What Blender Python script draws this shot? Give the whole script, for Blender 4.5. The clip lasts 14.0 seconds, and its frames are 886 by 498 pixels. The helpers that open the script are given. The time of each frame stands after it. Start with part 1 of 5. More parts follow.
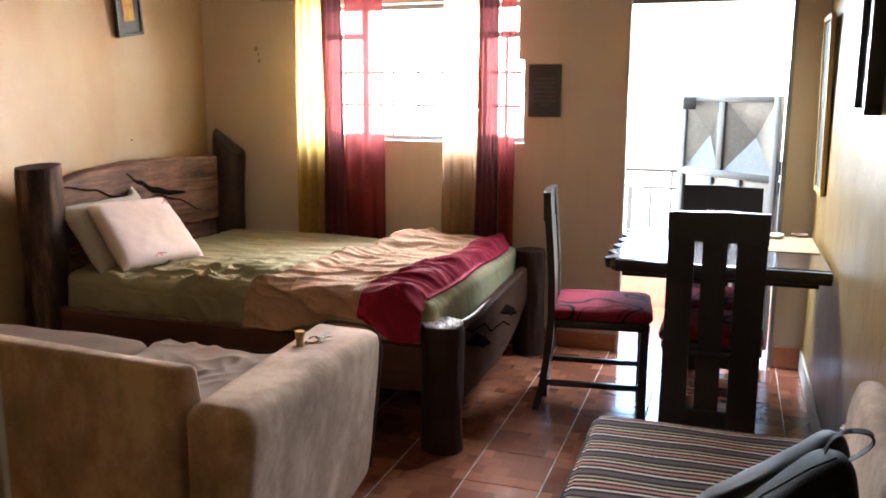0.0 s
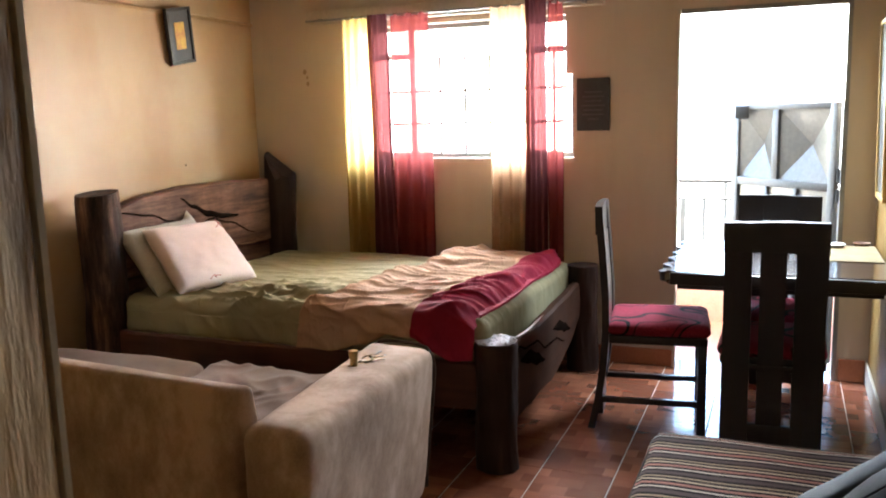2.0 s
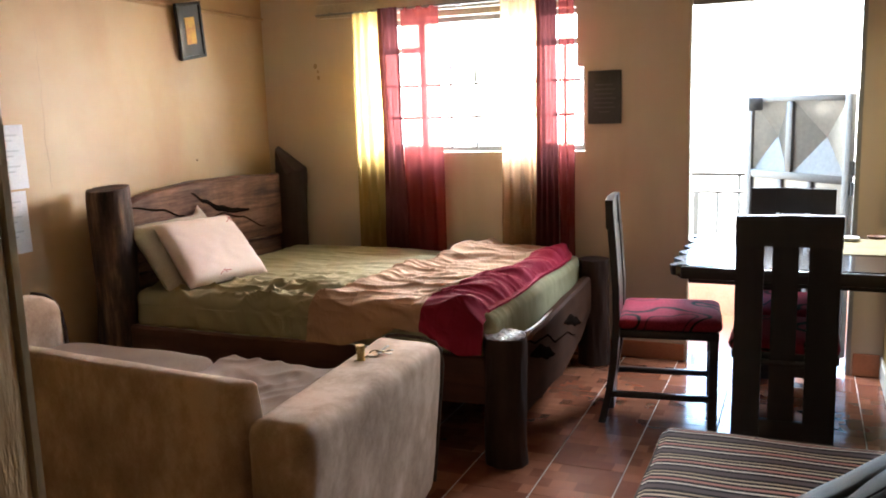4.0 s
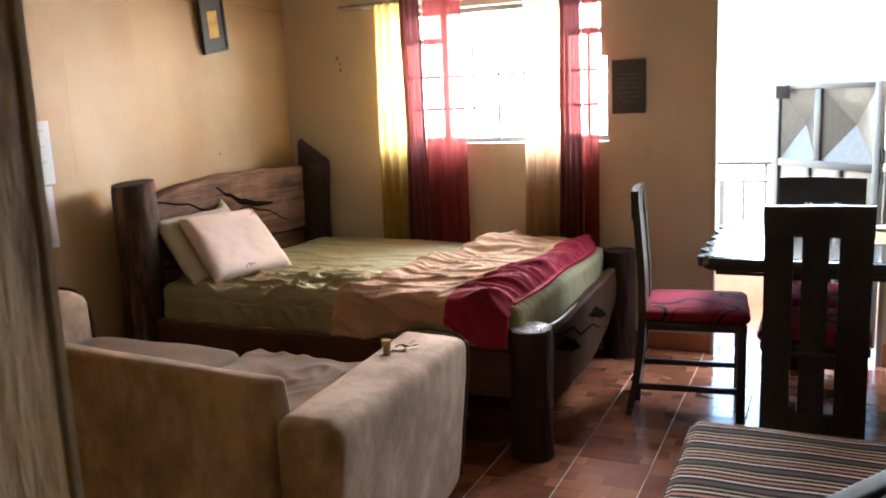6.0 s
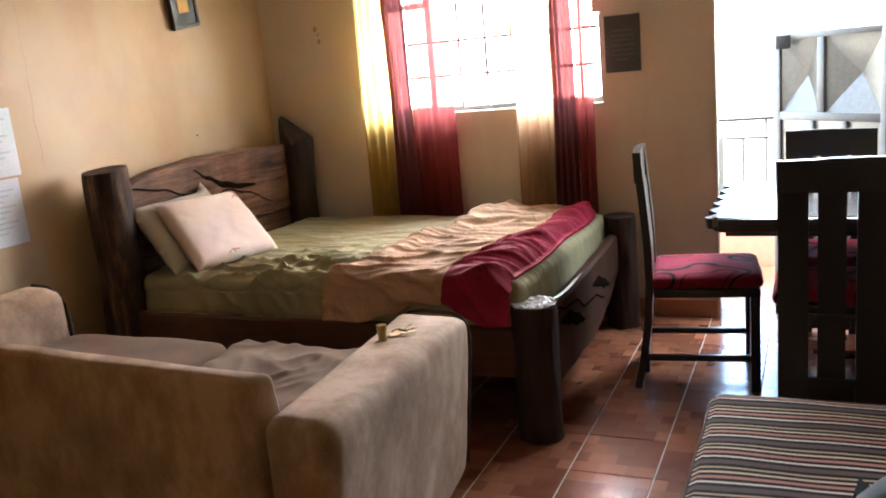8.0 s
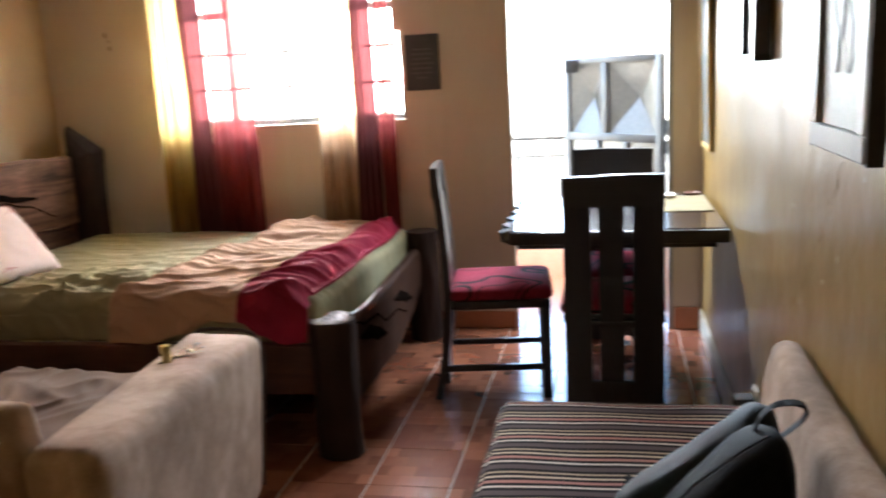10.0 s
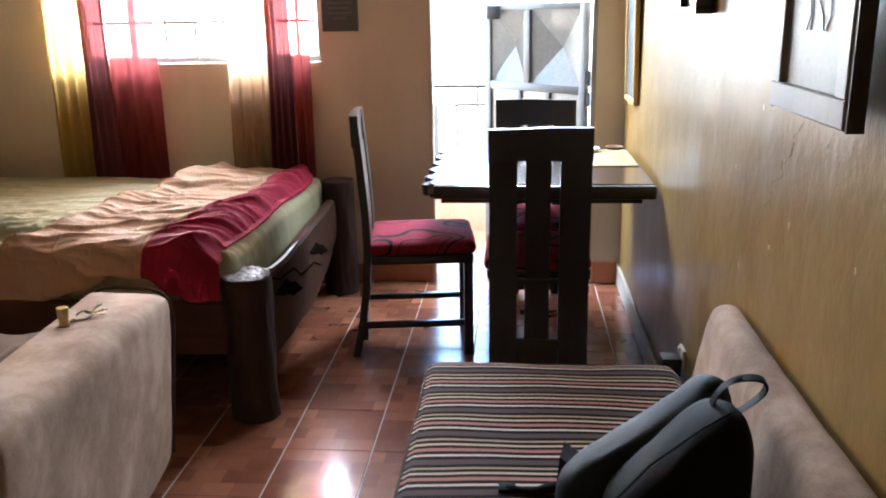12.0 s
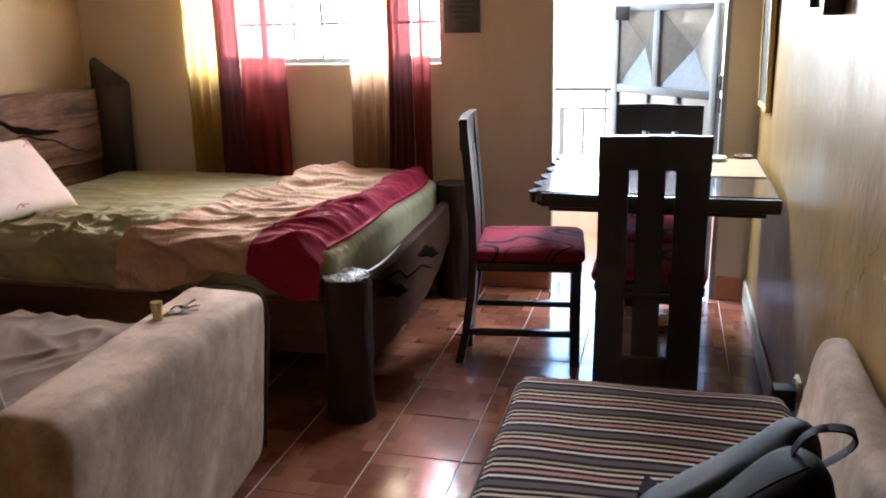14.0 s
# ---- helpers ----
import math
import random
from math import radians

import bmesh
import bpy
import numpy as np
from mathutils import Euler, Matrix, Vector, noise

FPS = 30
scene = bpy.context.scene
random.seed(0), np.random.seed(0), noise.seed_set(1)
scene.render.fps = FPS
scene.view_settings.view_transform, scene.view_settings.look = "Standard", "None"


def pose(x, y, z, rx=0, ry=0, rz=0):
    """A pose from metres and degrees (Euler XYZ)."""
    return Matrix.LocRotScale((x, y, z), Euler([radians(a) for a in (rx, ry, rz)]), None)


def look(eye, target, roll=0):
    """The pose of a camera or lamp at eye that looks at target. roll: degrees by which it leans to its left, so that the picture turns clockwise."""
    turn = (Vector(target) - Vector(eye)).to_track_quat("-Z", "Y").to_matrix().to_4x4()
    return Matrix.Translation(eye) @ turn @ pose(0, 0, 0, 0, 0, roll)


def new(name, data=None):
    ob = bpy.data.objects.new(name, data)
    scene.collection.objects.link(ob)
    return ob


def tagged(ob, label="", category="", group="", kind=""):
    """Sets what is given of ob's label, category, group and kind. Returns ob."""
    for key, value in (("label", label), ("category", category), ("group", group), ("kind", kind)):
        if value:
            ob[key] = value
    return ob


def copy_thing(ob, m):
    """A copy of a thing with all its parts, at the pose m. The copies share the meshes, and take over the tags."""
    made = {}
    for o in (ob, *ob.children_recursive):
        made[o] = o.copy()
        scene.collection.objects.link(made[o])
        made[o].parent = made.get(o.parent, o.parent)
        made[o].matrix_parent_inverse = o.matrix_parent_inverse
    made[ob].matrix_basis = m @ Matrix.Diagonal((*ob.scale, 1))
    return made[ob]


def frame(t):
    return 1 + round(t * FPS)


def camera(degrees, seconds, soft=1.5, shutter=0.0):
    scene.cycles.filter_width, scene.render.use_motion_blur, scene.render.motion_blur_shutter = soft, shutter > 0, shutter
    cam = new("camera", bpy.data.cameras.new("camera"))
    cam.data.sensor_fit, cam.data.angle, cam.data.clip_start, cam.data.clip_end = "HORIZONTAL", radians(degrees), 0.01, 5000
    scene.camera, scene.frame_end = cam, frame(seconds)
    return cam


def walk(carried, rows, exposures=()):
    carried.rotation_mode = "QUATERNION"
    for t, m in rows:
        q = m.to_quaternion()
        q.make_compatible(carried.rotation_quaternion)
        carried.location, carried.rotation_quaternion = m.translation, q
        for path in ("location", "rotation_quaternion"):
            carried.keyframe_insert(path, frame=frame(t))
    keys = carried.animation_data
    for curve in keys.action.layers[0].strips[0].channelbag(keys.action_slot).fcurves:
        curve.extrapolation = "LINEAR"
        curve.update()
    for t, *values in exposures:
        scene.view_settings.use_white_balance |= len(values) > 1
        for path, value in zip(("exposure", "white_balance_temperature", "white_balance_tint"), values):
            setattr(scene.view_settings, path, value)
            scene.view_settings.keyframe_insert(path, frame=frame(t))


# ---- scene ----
cam = camera(55.3, 14.0, soft=1.9, shutter=0.5)
PATH = [
    (0, (0.216, -0.606, 1.483), (-0.417, 1.256, 1.119), 0.3),
    (0.5, (0.216, -0.648, 1.497), (-0.416, 1.212, 1.116), 1.5),
    (1, (0.188, -0.614, 1.496), (-0.45, 1.243, 1.114), 0.7),
    (1.5, (0.179, -0.611, 1.489), (-0.513, 1.226, 1.107), -1.1),
    (2, (0.206, -0.597, 1.48), (-0.539, 1.231, 1.158), -1.5),
    (2.5, (0.223, -0.581, 1.478), (-0.519, 1.253, 1.187), -1.3),
    (3, (0.236, -0.567, 1.477), (-0.512, 1.259, 1.152), -1.8),
    (5.5, (0.206, -0.592, 1.486), (-0.615, 1.2, 1.144), -1.4),
    (6, (0.206, -0.566, 1.489), (-0.616, 1.222, 1.132), -2.4),
    (6.5, (0.145, -0.449, 1.467), (-0.66, 1.335, 1.057), -4.8),
    (7, (0.059, -0.372, 1.467), (-0.733, 1.409, 1.016), -5.9),
    (9.4, (0.194, -0.466, 1.435), (-0.585, 1.337, 1.061), -2.6),
    (9.5, (0.185, -0.472, 1.443), (-0.559, 1.345, 1.064), -3.1),
    (10, (0.185, -0.354, 1.44), (-0.211, 1.563, 1.03), -3.2),
    (10.5, (0.118, -0.294, 1.406), (-0.073, 1.628, 0.887), -2.1),
    (11, (0.039, -0.298, 1.425), (-0.002, 1.61, 0.825), 0.5),
    (11.5, (0.042, -0.283, 1.446), (-0.046, 1.639, 0.9), -0.7),
    (12, (0.092, -0.221, 1.441), (-0.08, 1.696, 0.899), -1.0),
    (12.5, (0.187, -0.148, 1.454), (-0.135, 1.757, 0.939), -4.2),
    (13, (0.205, -0.127, 1.451), (-0.236, 1.766, 0.977), -3.8),
    (13.5, (0.208, -0.107, 1.445), (-0.266, 1.771, 0.947), -2.7),
    (14, (0.217, -0.122, 1.444), (-0.28, 1.74, 0.908), -1.2),
]
walk(cam, [(t, look(eye, target, roll)) for t, eye, target, roll in PATH], [(0, 5.12, 6250, 7), (3.2, 5.08, 6300, 6), (6.5, 5.0, 6350, 6), (9.5, 5.12, 6300, 6), (10.5, 4.82, 6100, 9), (11, 4.9, 6000, 9), (11.5, 5.1, 6000, 9), (12.5, 5.16, 6050, 9), (13.5, 5.0, 6050, 9), (14, 4.92, 6050, 9)])

# ---- light ----
world = bpy.data.worlds.new("world")
scene.world = world
world.use_nodes = True
wn = world.node_tree
sky = wn.nodes.new("ShaderNodeTexSky")
sky.sky_type, sky.sun_disc = "NISHITA", False
sky.sun_elevation, sky.sun_rotation = radians(60), radians(211)
wn.nodes["Background"].inputs["Strength"].default_value = 0.135
wn.links.new(sky.outputs[0], wn.nodes["Background"].inputs["Color"])


def lamp(name, kind, m, power, color, sx=0.0, sy=0.0):
    d = bpy.data.lights.new(name, kind)
    d.energy, d.color = power, color
    if kind == "AREA":
        d.shape, d.size, d.size_y = "RECTANGLE", sx, sy
    ob = new(name, d)
    ob.matrix_world = m
    return ob


sun = lamp("sun", "SUN", look((-3.0, -5.0, 10.0), (0, 0, 0)), 2.5, (1.0, 0.95, 0.86))
sun.data.angle = radians(0.6)
# daylight of the bright sky at the two openings
win_lamp = lamp("window_daylight", "AREA", look((-1.70, 4.45, 1.60), (-1.60, 0.6, 1.05)), 4.3, (0.90, 0.96, 1.0), 1.45, 0.75)
win_lamp.data.spread = radians(128)
door_lamp = lamp("door_daylight", "AREA", look((0.065, 4.30, 1.60), (0.32, 2.6, 0.0)), 1.6, (0.90, 0.95, 1.0), 0.8, 0.6)
door_lamp.data.spread = radians(120)

# ---- materials ----


def tree(name):
    m = bpy.data.materials.new(name)
    m.use_nodes = True
    return m, m.node_tree, m.node_tree.nodes["Principled BSDF"]


def node(nt, kind, **values):
    n = nt.nodes.new(kind)
    for k, v in values.items():
        n.inputs[k.replace("_", " ")].default_value = v
    return n


def ramp(nt, source, stops, constant=False):
    r = nt.nodes.new("ShaderNodeValToRGB")
    e = r.color_ramp.elements
    while len(e) < len(stops):
        e.new(0.5)
    for el, (p, c) in zip(e, stops):
        el.position, el.color = p, (*c, 1)
    if constant:
        r.color_ramp.interpolation = "CONSTANT"
    nt.links.new(source, r.inputs[0])
    return r.outputs[0]


def coords(nt, scale=(1, 1, 1), world_space=False, rot=(0, 0, 0)):
    mp = nt.nodes.new("ShaderNodeMapping")
    mp.inputs["Scale"].default_value = scale
    mp.inputs["Rotation"].default_value = [radians(a) for a in rot]
    if world_space:
        nt.links.new(nt.nodes.new("ShaderNodeNewGeometry").outputs["Position"], mp.inputs[0])
    else:
        nt.links.new(nt.nodes.new("ShaderNodeTexCoord").outputs["Object"], mp.inputs[0])
    return mp.outputs[0]


def noise_of(nt, vec, scale, detail=4.0, rough=0.55):
    n = node(nt, "ShaderNodeTexNoise", Scale=scale, Detail=detail, Roughness=rough)
    nt.links.new(vec, n.inputs["Vector"])
    return n.outputs["Fac"]


def mixed(nt, fac, a, b, mode="MIX"):
    m = nt.nodes.new("ShaderNodeMix")
    m.data_type, m.blend_type = "RGBA", mode
    for sock, v in ((m.inputs[0], fac), (m.inputs[6], a), (m.inputs[7], b)):
        if isinstance(v, (int, float)):
            sock.default_value = v
        elif isinstance(v, tuple):
            sock.default_value = (*v, 1)
        else:
            nt.links.new(v, sock)
    return m.outputs[2]


def bump(nt, bsdf, height, strength=0.3, distance=0.01):
    b = node(nt, "ShaderNodeBump", Strength=strength, Distance=distance)
    nt.links.new(height, b.inputs["Height"])
    nt.links.new(b.outputs[0], bsdf.inputs["Normal"])


def surface(name, dark, light, big=2.5, fine=60.0, rough=(0.4, 0.6), relief=0.2, depth=0.004, metal=0.0, stretch=(1, 1, 1), sheen=0.0, world_space=False, coat=0.0, spec=0.5):
    """Two scales of variation in colour, roughness and relief."""
    m, nt, p = tree(name)
    v = coords(nt, stretch, world_space)
    a, b = noise_of(nt, v, big), noise_of(nt, v, fine, 3.0)
    c = ramp(nt, a, [(0.3, dark), (0.7, light)])
    c = mixed(nt, 0.25, c, ramp(nt, b, [(0.3, tuple(0.6 * x for x in dark)), (0.7, light)]))
    nt.links.new(c, p.inputs["Base Color"])
    r = node(nt, "ShaderNodeMapRange", To_Min=rough[0], To_Max=rough[1])
    nt.links.new(a, r.inputs["Value"])
    nt.links.new(r.outputs[0], p.inputs["Roughness"])
    p.inputs["Specular IOR Level"].default_value = spec
    p.inputs["Metallic"].default_value = metal
    p.inputs["Sheen Weight"].default_value = sheen
    p.inputs["Coat Weight"].default_value = coat
    p.inputs["Coat Roughness"].default_value = 0.15
    bump(nt, p, b, relief, depth)
    return m


def wood(name, dark, light, along="z", rough=(0.35, 0.55), relief=0.35, coat=0.0, spec=0.3):
    s = {"x": (1.2, 14, 14), "y": (14, 1.2, 14), "z": (14, 14, 1.2)}[along]
    m, nt, p = tree(name)
    v = coords(nt, s)
    a = noise_of(nt, v, 1.0, 8.0, 0.65)
    knots = noise_of(nt, coords(nt), 3.0, 2.0)
    c = mixed(nt, 0.5, ramp(nt, a, [(0.3, dark), (0.62, light)]), ramp(nt, knots, [(0.35, dark), (0.7, light)]))
    nt.links.new(c, p.inputs["Base Color"])
    r = node(nt, "ShaderNodeMapRange", To_Min=rough[0], To_Max=rough[1])
    nt.links.new(a, r.inputs["Value"])
    nt.links.new(r.outputs[0], p.inputs["Roughness"])
    p.inputs["Specular IOR Level"].default_value = spec
    p.inputs["Coat Weight"].default_value = coat
    p.inputs["Coat Roughness"].default_value = 0.2
    bump(nt, p, a, relief, 0.006)
    return m


def plaster(name, dark, light, stain, rough, streaks=(5, 5, 0.7), spec=0.5, lumps=0.0):
    """Painted plaster with drips and scuffs in world space."""
    m, nt, p = tree(name)
    v = coords(nt, world_space=True)
    streak = noise_of(nt, coords(nt, streaks, True), 1.3, 4.0)
    p.inputs["Specular IOR Level"].default_value = spec
    a, b = noise_of(nt, v, 1.2, 5.0), noise_of(nt, v, 90.0, 3.0)
    c = ramp(nt, a, [(0.3, dark), (0.7, light)])
    c = mixed(nt, ramp(nt, streak, [(0.52, (0, 0, 0)), (0.78, (0.45, 0.45, 0.45))]), c, stain)
    nt.links.new(c, p.inputs["Base Color"])
    r = node(nt, "ShaderNodeMapRange", To_Min=rough[0], To_Max=rough[1])
    nt.links.new(streak, r.inputs["Value"])
    nt.links.new(r.outputs[0], p.inputs["Roughness"])
    h = mixed(nt, 0.06, noise_of(nt, v, 5.0, 2.0), b)
    h = mixed(nt, 0.5, h, streak)
    if lumps:
        h = mixed(nt, 0.5, h, noise_of(nt, coords(nt, (1, 4.2, 3.0), True), 1.0, 5.0, 0.6))
    bump(nt, p, h, 0.3 + lumps, 0.02)
    return m


M_WALL = plaster("cream_wall", (0.43, 0.270, 0.125), (0.55, 0.388, 0.214), (0.40, 0.195, 0.082), (0.45, 0.62), (1.7, 1.7, 0.9))
# beige raised a little in colour to carry the haze round window and door
M_WALL_FAR = plaster("beige_wall", (0.55, 0.46, 0.355), (0.63, 0.54, 0.425), (0.50, 0.40, 0.29), (0.45, 0.62))
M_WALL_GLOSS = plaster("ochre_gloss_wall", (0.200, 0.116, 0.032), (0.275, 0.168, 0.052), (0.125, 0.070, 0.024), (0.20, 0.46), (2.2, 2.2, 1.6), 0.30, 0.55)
# unseen ceiling; its mid tone is chosen to hold back bounced light
M_CEIL = surface("ceiling_paint", (0.34, 0.29, 0.22), (0.42, 0.36, 0.28), rough=(0.7, 0.85))
M_GROUT = surface("grout", (0.45, 0.36, 0.30), (0.58, 0.50, 0.44), 8, 120, (0.6, 0.8))
M_SKIRT = surface("terracotta_tile", (0.36, 0.12, 0.05), (0.46, 0.18, 0.08), 6, 90, (0.25, 0.4))
M_SKIRT_PALE = surface("scuffed_white_skirting", (0.42, 0.38, 0.30), (0.62, 0.57, 0.46), 7, 60, (0.3, 0.5))


def bark(name, dark, mid, light, scale, depth, shade):
    """Rough hewn hardwood: fine streaks, worn pale patches and deep relief."""
    m, nt, p = tree(name)
    streak = noise_of(nt, coords(nt, scale, True), 1.0, 8.0, 0.72)
    worn = noise_of(nt, coords(nt, (5, 5, 3), True), 1.0, 4.0, 0.6)
    c = ramp(nt, streak, [(0.36, dark), (0.52, mid), (0.68, light)])
    c = mixed(nt, ramp(nt, worn, [(0.42, (0, 0, 0)), (0.62, (1, 1, 1))]), mixed(nt, shade, c, dark), c)
    nt.links.new(c, p.inputs["Base Color"])
    p.inputs["Roughness"].default_value = 0.62
    p.inputs["Specular IOR Level"].default_value = 0.2
    bump(nt, p, mixed(nt, 0.4, streak, worn), 0.9, depth)
    return m


M_BEDWOOD = bark("dark_red_hardwood", (0.036, 0.016, 0.009), (0.165, 0.080, 0.047), (0.31, 0.17, 0.105), (19, 1.7, 19), 0.003, 0.45)
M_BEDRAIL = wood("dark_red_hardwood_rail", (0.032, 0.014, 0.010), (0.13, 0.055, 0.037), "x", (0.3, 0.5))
# the rails' hardwood again, darkened in colour for the shaded foot end
M_FOOT_SHADED = wood("dark_red_hardwood_shaded", (0.016, 0.008, 0.005), (0.080, 0.038, 0.024), "y", (0.5, 0.7), 0.5, spec=0.08)
M_LOG = wood("charred_log", (0.014, 0.009, 0.008), (0.050, 0.028, 0.021), "z", (0.5, 0.7), 0.6, spec=0.2)
M_LOG_HEAD = bark("weathered_log", (0.014, 0.008, 0.006), (0.085, 0.046, 0.030), (0.26, 0.145, 0.090), (17, 17, 2.2), 0.012, 0.75)
M_FOIL = surface("crumpled_silver_wrap", (0.40, 0.41, 0.45), (0.58, 0.59, 0.63), 18, 70, (0.22, 0.42), 0.8, 0.01, metal=0.1)
M_BLACKWOOD = wood("black_stained_wood", (0.010, 0.0085, 0.010), (0.022, 0.018, 0.020), "z", (0.25, 0.42), 0.15, 0.25, spec=0.35)
M_TABLEWOOD = wood("glossy_dark_slab", (0.012, 0.006, 0.005), (0.038, 0.017, 0.012), "x", (0.04, 0.10), 0.05, 1.0, spec=0.9)


def velvet():
    """Crushed velvet: brushed patches, fine pile and soft dents."""
    m, nt, p = tree("beige_velvet")
    v = coords(nt, world_space=True)
    brush = noise_of(nt, coords(nt, (1.6, 1.3, 1.0), True, (0, 35, 20)), 3.6, 6.0, 0.68)
    pile = noise_of(nt, v, 260.0, 2.0)
    c = ramp(nt, brush, [(0.34, (0.190, 0.122, 0.078)), (0.47, (0.315, 0.214, 0.152)), (0.60, (0.49, 0.355, 0.265))])
    c = mixed(nt, 0.2, c, ramp(nt, pile, [(0.3, (0.19, 0.13, 0.09)), (0.7, (0.5, 0.37, 0.28))]))
    nt.links.new(c, p.inputs["Base Color"])
    p.inputs["Roughness"].default_value = 0.9
    p.inputs["Specular IOR Level"].default_value = 0.12
    p.inputs["Sheen Weight"].default_value = 0.10
    p.inputs["Sheen Tint"].default_value = (1.0, 0.8, 0.62, 1)
    h = mixed(nt, 0.03, noise_of(nt, v, 7.0, 3.0), pile)
    bump(nt, p, h, 0.25, 0.012)
    return m


M_VELVET = velvet()
M_THROW = surface("taupe_fleece", (0.118, 0.073, 0.050), (0.195, 0.126, 0.088), 4, 220, (0.85, 0.95), 0.2, 0.003, sheen=0.08, spec=0.1)
M_PIPING = surface("dark_piping", (0.04, 0.027, 0.02), (0.075, 0.052, 0.04), 9, 90, (0.7, 0.9), spec=0.05)


def cloth(name, dark, light, folds, depth, stretch=(1, 1, 1)):
    """Thin cotton: soft colour change, weave and small sharp folds."""
    m, nt, p = tree(name)
    v = coords(nt, stretch, True)
    a, weave = noise_of(nt, v, 3.0), noise_of(nt, v, 240.0, 2.0)
    nt.links.new(ramp(nt, a, [(0.3, dark), (0.7, light)]), p.inputs["Base Color"])
    p.inputs["Roughness"].default_value = 0.82
    p.inputs["Specular IOR Level"].default_value = 0.15
    ridge_a = ramp(nt, noise_of(nt, v, folds, 2.0, 0.5), [(0.36, (0, 0, 0)), (0.50, (1, 1, 1)), (0.64, (0, 0, 0))])
    ridge_b = ramp(nt, noise_of(nt, coords(nt, (1.7, 0.8, 1), True, (0, 0, 40)), folds * 1.7, 3.0, 0.5), [(0.42, (0, 0, 0)), (0.5, (1, 1, 1)), (0.58, (0, 0, 0))])
    h = mixed(nt, 0.25, ridge_a, ridge_b)
    bump(nt, p, mixed(nt, 0.04, h, weave), 0.55, depth)
    return m


M_SHEET = cloth("olive_green_sheet", (0.225, 0.203, 0.112), (0.30, 0.272, 0.165), 3.2, 0.008, (0.8, 2.2, 1))
M_PEACH = cloth("peach_cotton", (0.335, 0.195, 0.115), (0.44, 0.28, 0.185), 4.6, 0.013, (0.5, 1.8, 1))
M_CRIMSON = cloth("crimson_cotton", (0.20, 0.008, 0.026), (0.28, 0.014, 0.042), 4.6, 0.012, (0.5, 1.8, 1))
M_PILLOW = surface("white_pillow_cotton", (0.58, 0.46, 0.39), (0.68, 0.56, 0.49), 3, 200, (0.75, 0.9), 0.04, 0.002, spec=0.2)
M_PILLOW_BACK = surface("grey_green_pillow_cotton", (0.33, 0.295, 0.23), (0.44, 0.395, 0.32), 3, 160, (0.75, 0.9), 0.12, 0.003)
M_PRINT = surface("pink_brown_print", (0.30, 0.07, 0.07), (0.45, 0.15, 0.14), 8, 80, (0.7, 0.85))
M_STEEL = surface("grey_painted_steel", (0.22, 0.22, 0.21), (0.36, 0.36, 0.35), 4, 80, (0.25, 0.45), 0.1, 0.003, metal=0.5)
M_GATE = surface("dark_grey_gate_paint", (0.10, 0.094, 0.086), (0.16, 0.15, 0.138), 5, 80, (0.35, 0.5), 0.1, 0.003)
M_STEEL_DARK = surface("dark_steel", (0.05, 0.05, 0.05), (0.11, 0.11, 0.11), 4, 80, (0.3, 0.5), metal=0.3)
M_SHEETMETAL = surface("pressed_sheet_metal", (0.19, 0.175, 0.155), (0.26, 0.24, 0.215), 2.5, 50, (0.28, 0.42), 0.15, 0.004, metal=0.65)
M_RAILING = surface("grey_painted_railing", (0.025, 0.025, 0.025), (0.045, 0.045, 0.043), 6, 80, (0.4, 0.55))
M_SALMON = surface("salmon_masonry", (0.52, 0.24, 0.13), (0.62, 0.31, 0.18), 5, 70, (0.6, 0.8))


def painted_grain():
    """Thick cream paint over rough, weathered timber."""
    m, nt, p = tree("cream_painted_door_frame")
    a = noise_of(nt, coords(nt, (22, 22, 3.4), True), 1.0, 7.0, 0.66)
    b = noise_of(nt, coords(nt, (60, 60, 9), True), 1.0, 4.0, 0.6)
    nt.links.new(ramp(nt, a, [(0.32, (0.26, 0.16, 0.08)), (0.48, (0.66, 0.47, 0.28)), (0.66, (0.80, 0.64, 0.43))]), p.inputs["Base Color"])
    p.inputs["Roughness"].default_value = 0.6
    p.inputs["Specular IOR Level"].default_value = 0.15
    bump(nt, p, mixed(nt, 0.35, a, b), 0.9, 0.016)
    return m


M_WOODPAINT = painted_grain()
M_PELMET = surface("cream_painted_board", (0.52, 0.45, 0.34), (0.62, 0.55, 0.43), 4, 60, (0.5, 0.65))
M_FRAMEBLACK = surface("black_picture_frame", (0.012, 0.010, 0.010), (0.025, 0.022, 0.02), 8, 80, (0.25, 0.4))
M_FRAMEGOLD = surface("golden_yellow_frame", (0.40, 0.26, 0.08), (0.54, 0.37, 0.13), 8, 90, (0.25, 0.4))
M_FRAMEGREY = wood("weathered_grey_frame", (0.17, 0.155, 0.135), (0.29, 0.265, 0.235), "y", (0.4, 0.55), spec=0.3)
M_SLATE = surface("slate_grey_mount", (0.05, 0.055, 0.06), (0.085, 0.09, 0.095), 6, 90, (0.5, 0.7))
M_ART = surface("yellow_red_print", (0.55, 0.20, 0.08), (0.75, 0.52, 0.10), 16, 60, (0.5, 0.7))
M_ARTGREY = surface("grey_green_print", (0.10, 0.105, 0.08), (0.21, 0.215, 0.175), 7, 60, (0.45, 0.6))
M_ARTDARK = surface("dark_blue_print", (0.05, 0.06, 0.07), (0.20, 0.22, 0.22), 9, 60, (0.15, 0.3))
M_PAPER = surface("white_paper", (0.66, 0.66, 0.68), (0.78, 0.78, 0.80), 5, 120, (0.7, 0.85))
M_INK = surface("grey_ink", (0.48, 0.49, 0.51), (0.56, 0.57, 0.59), 5, 120, (0.7, 0.85))
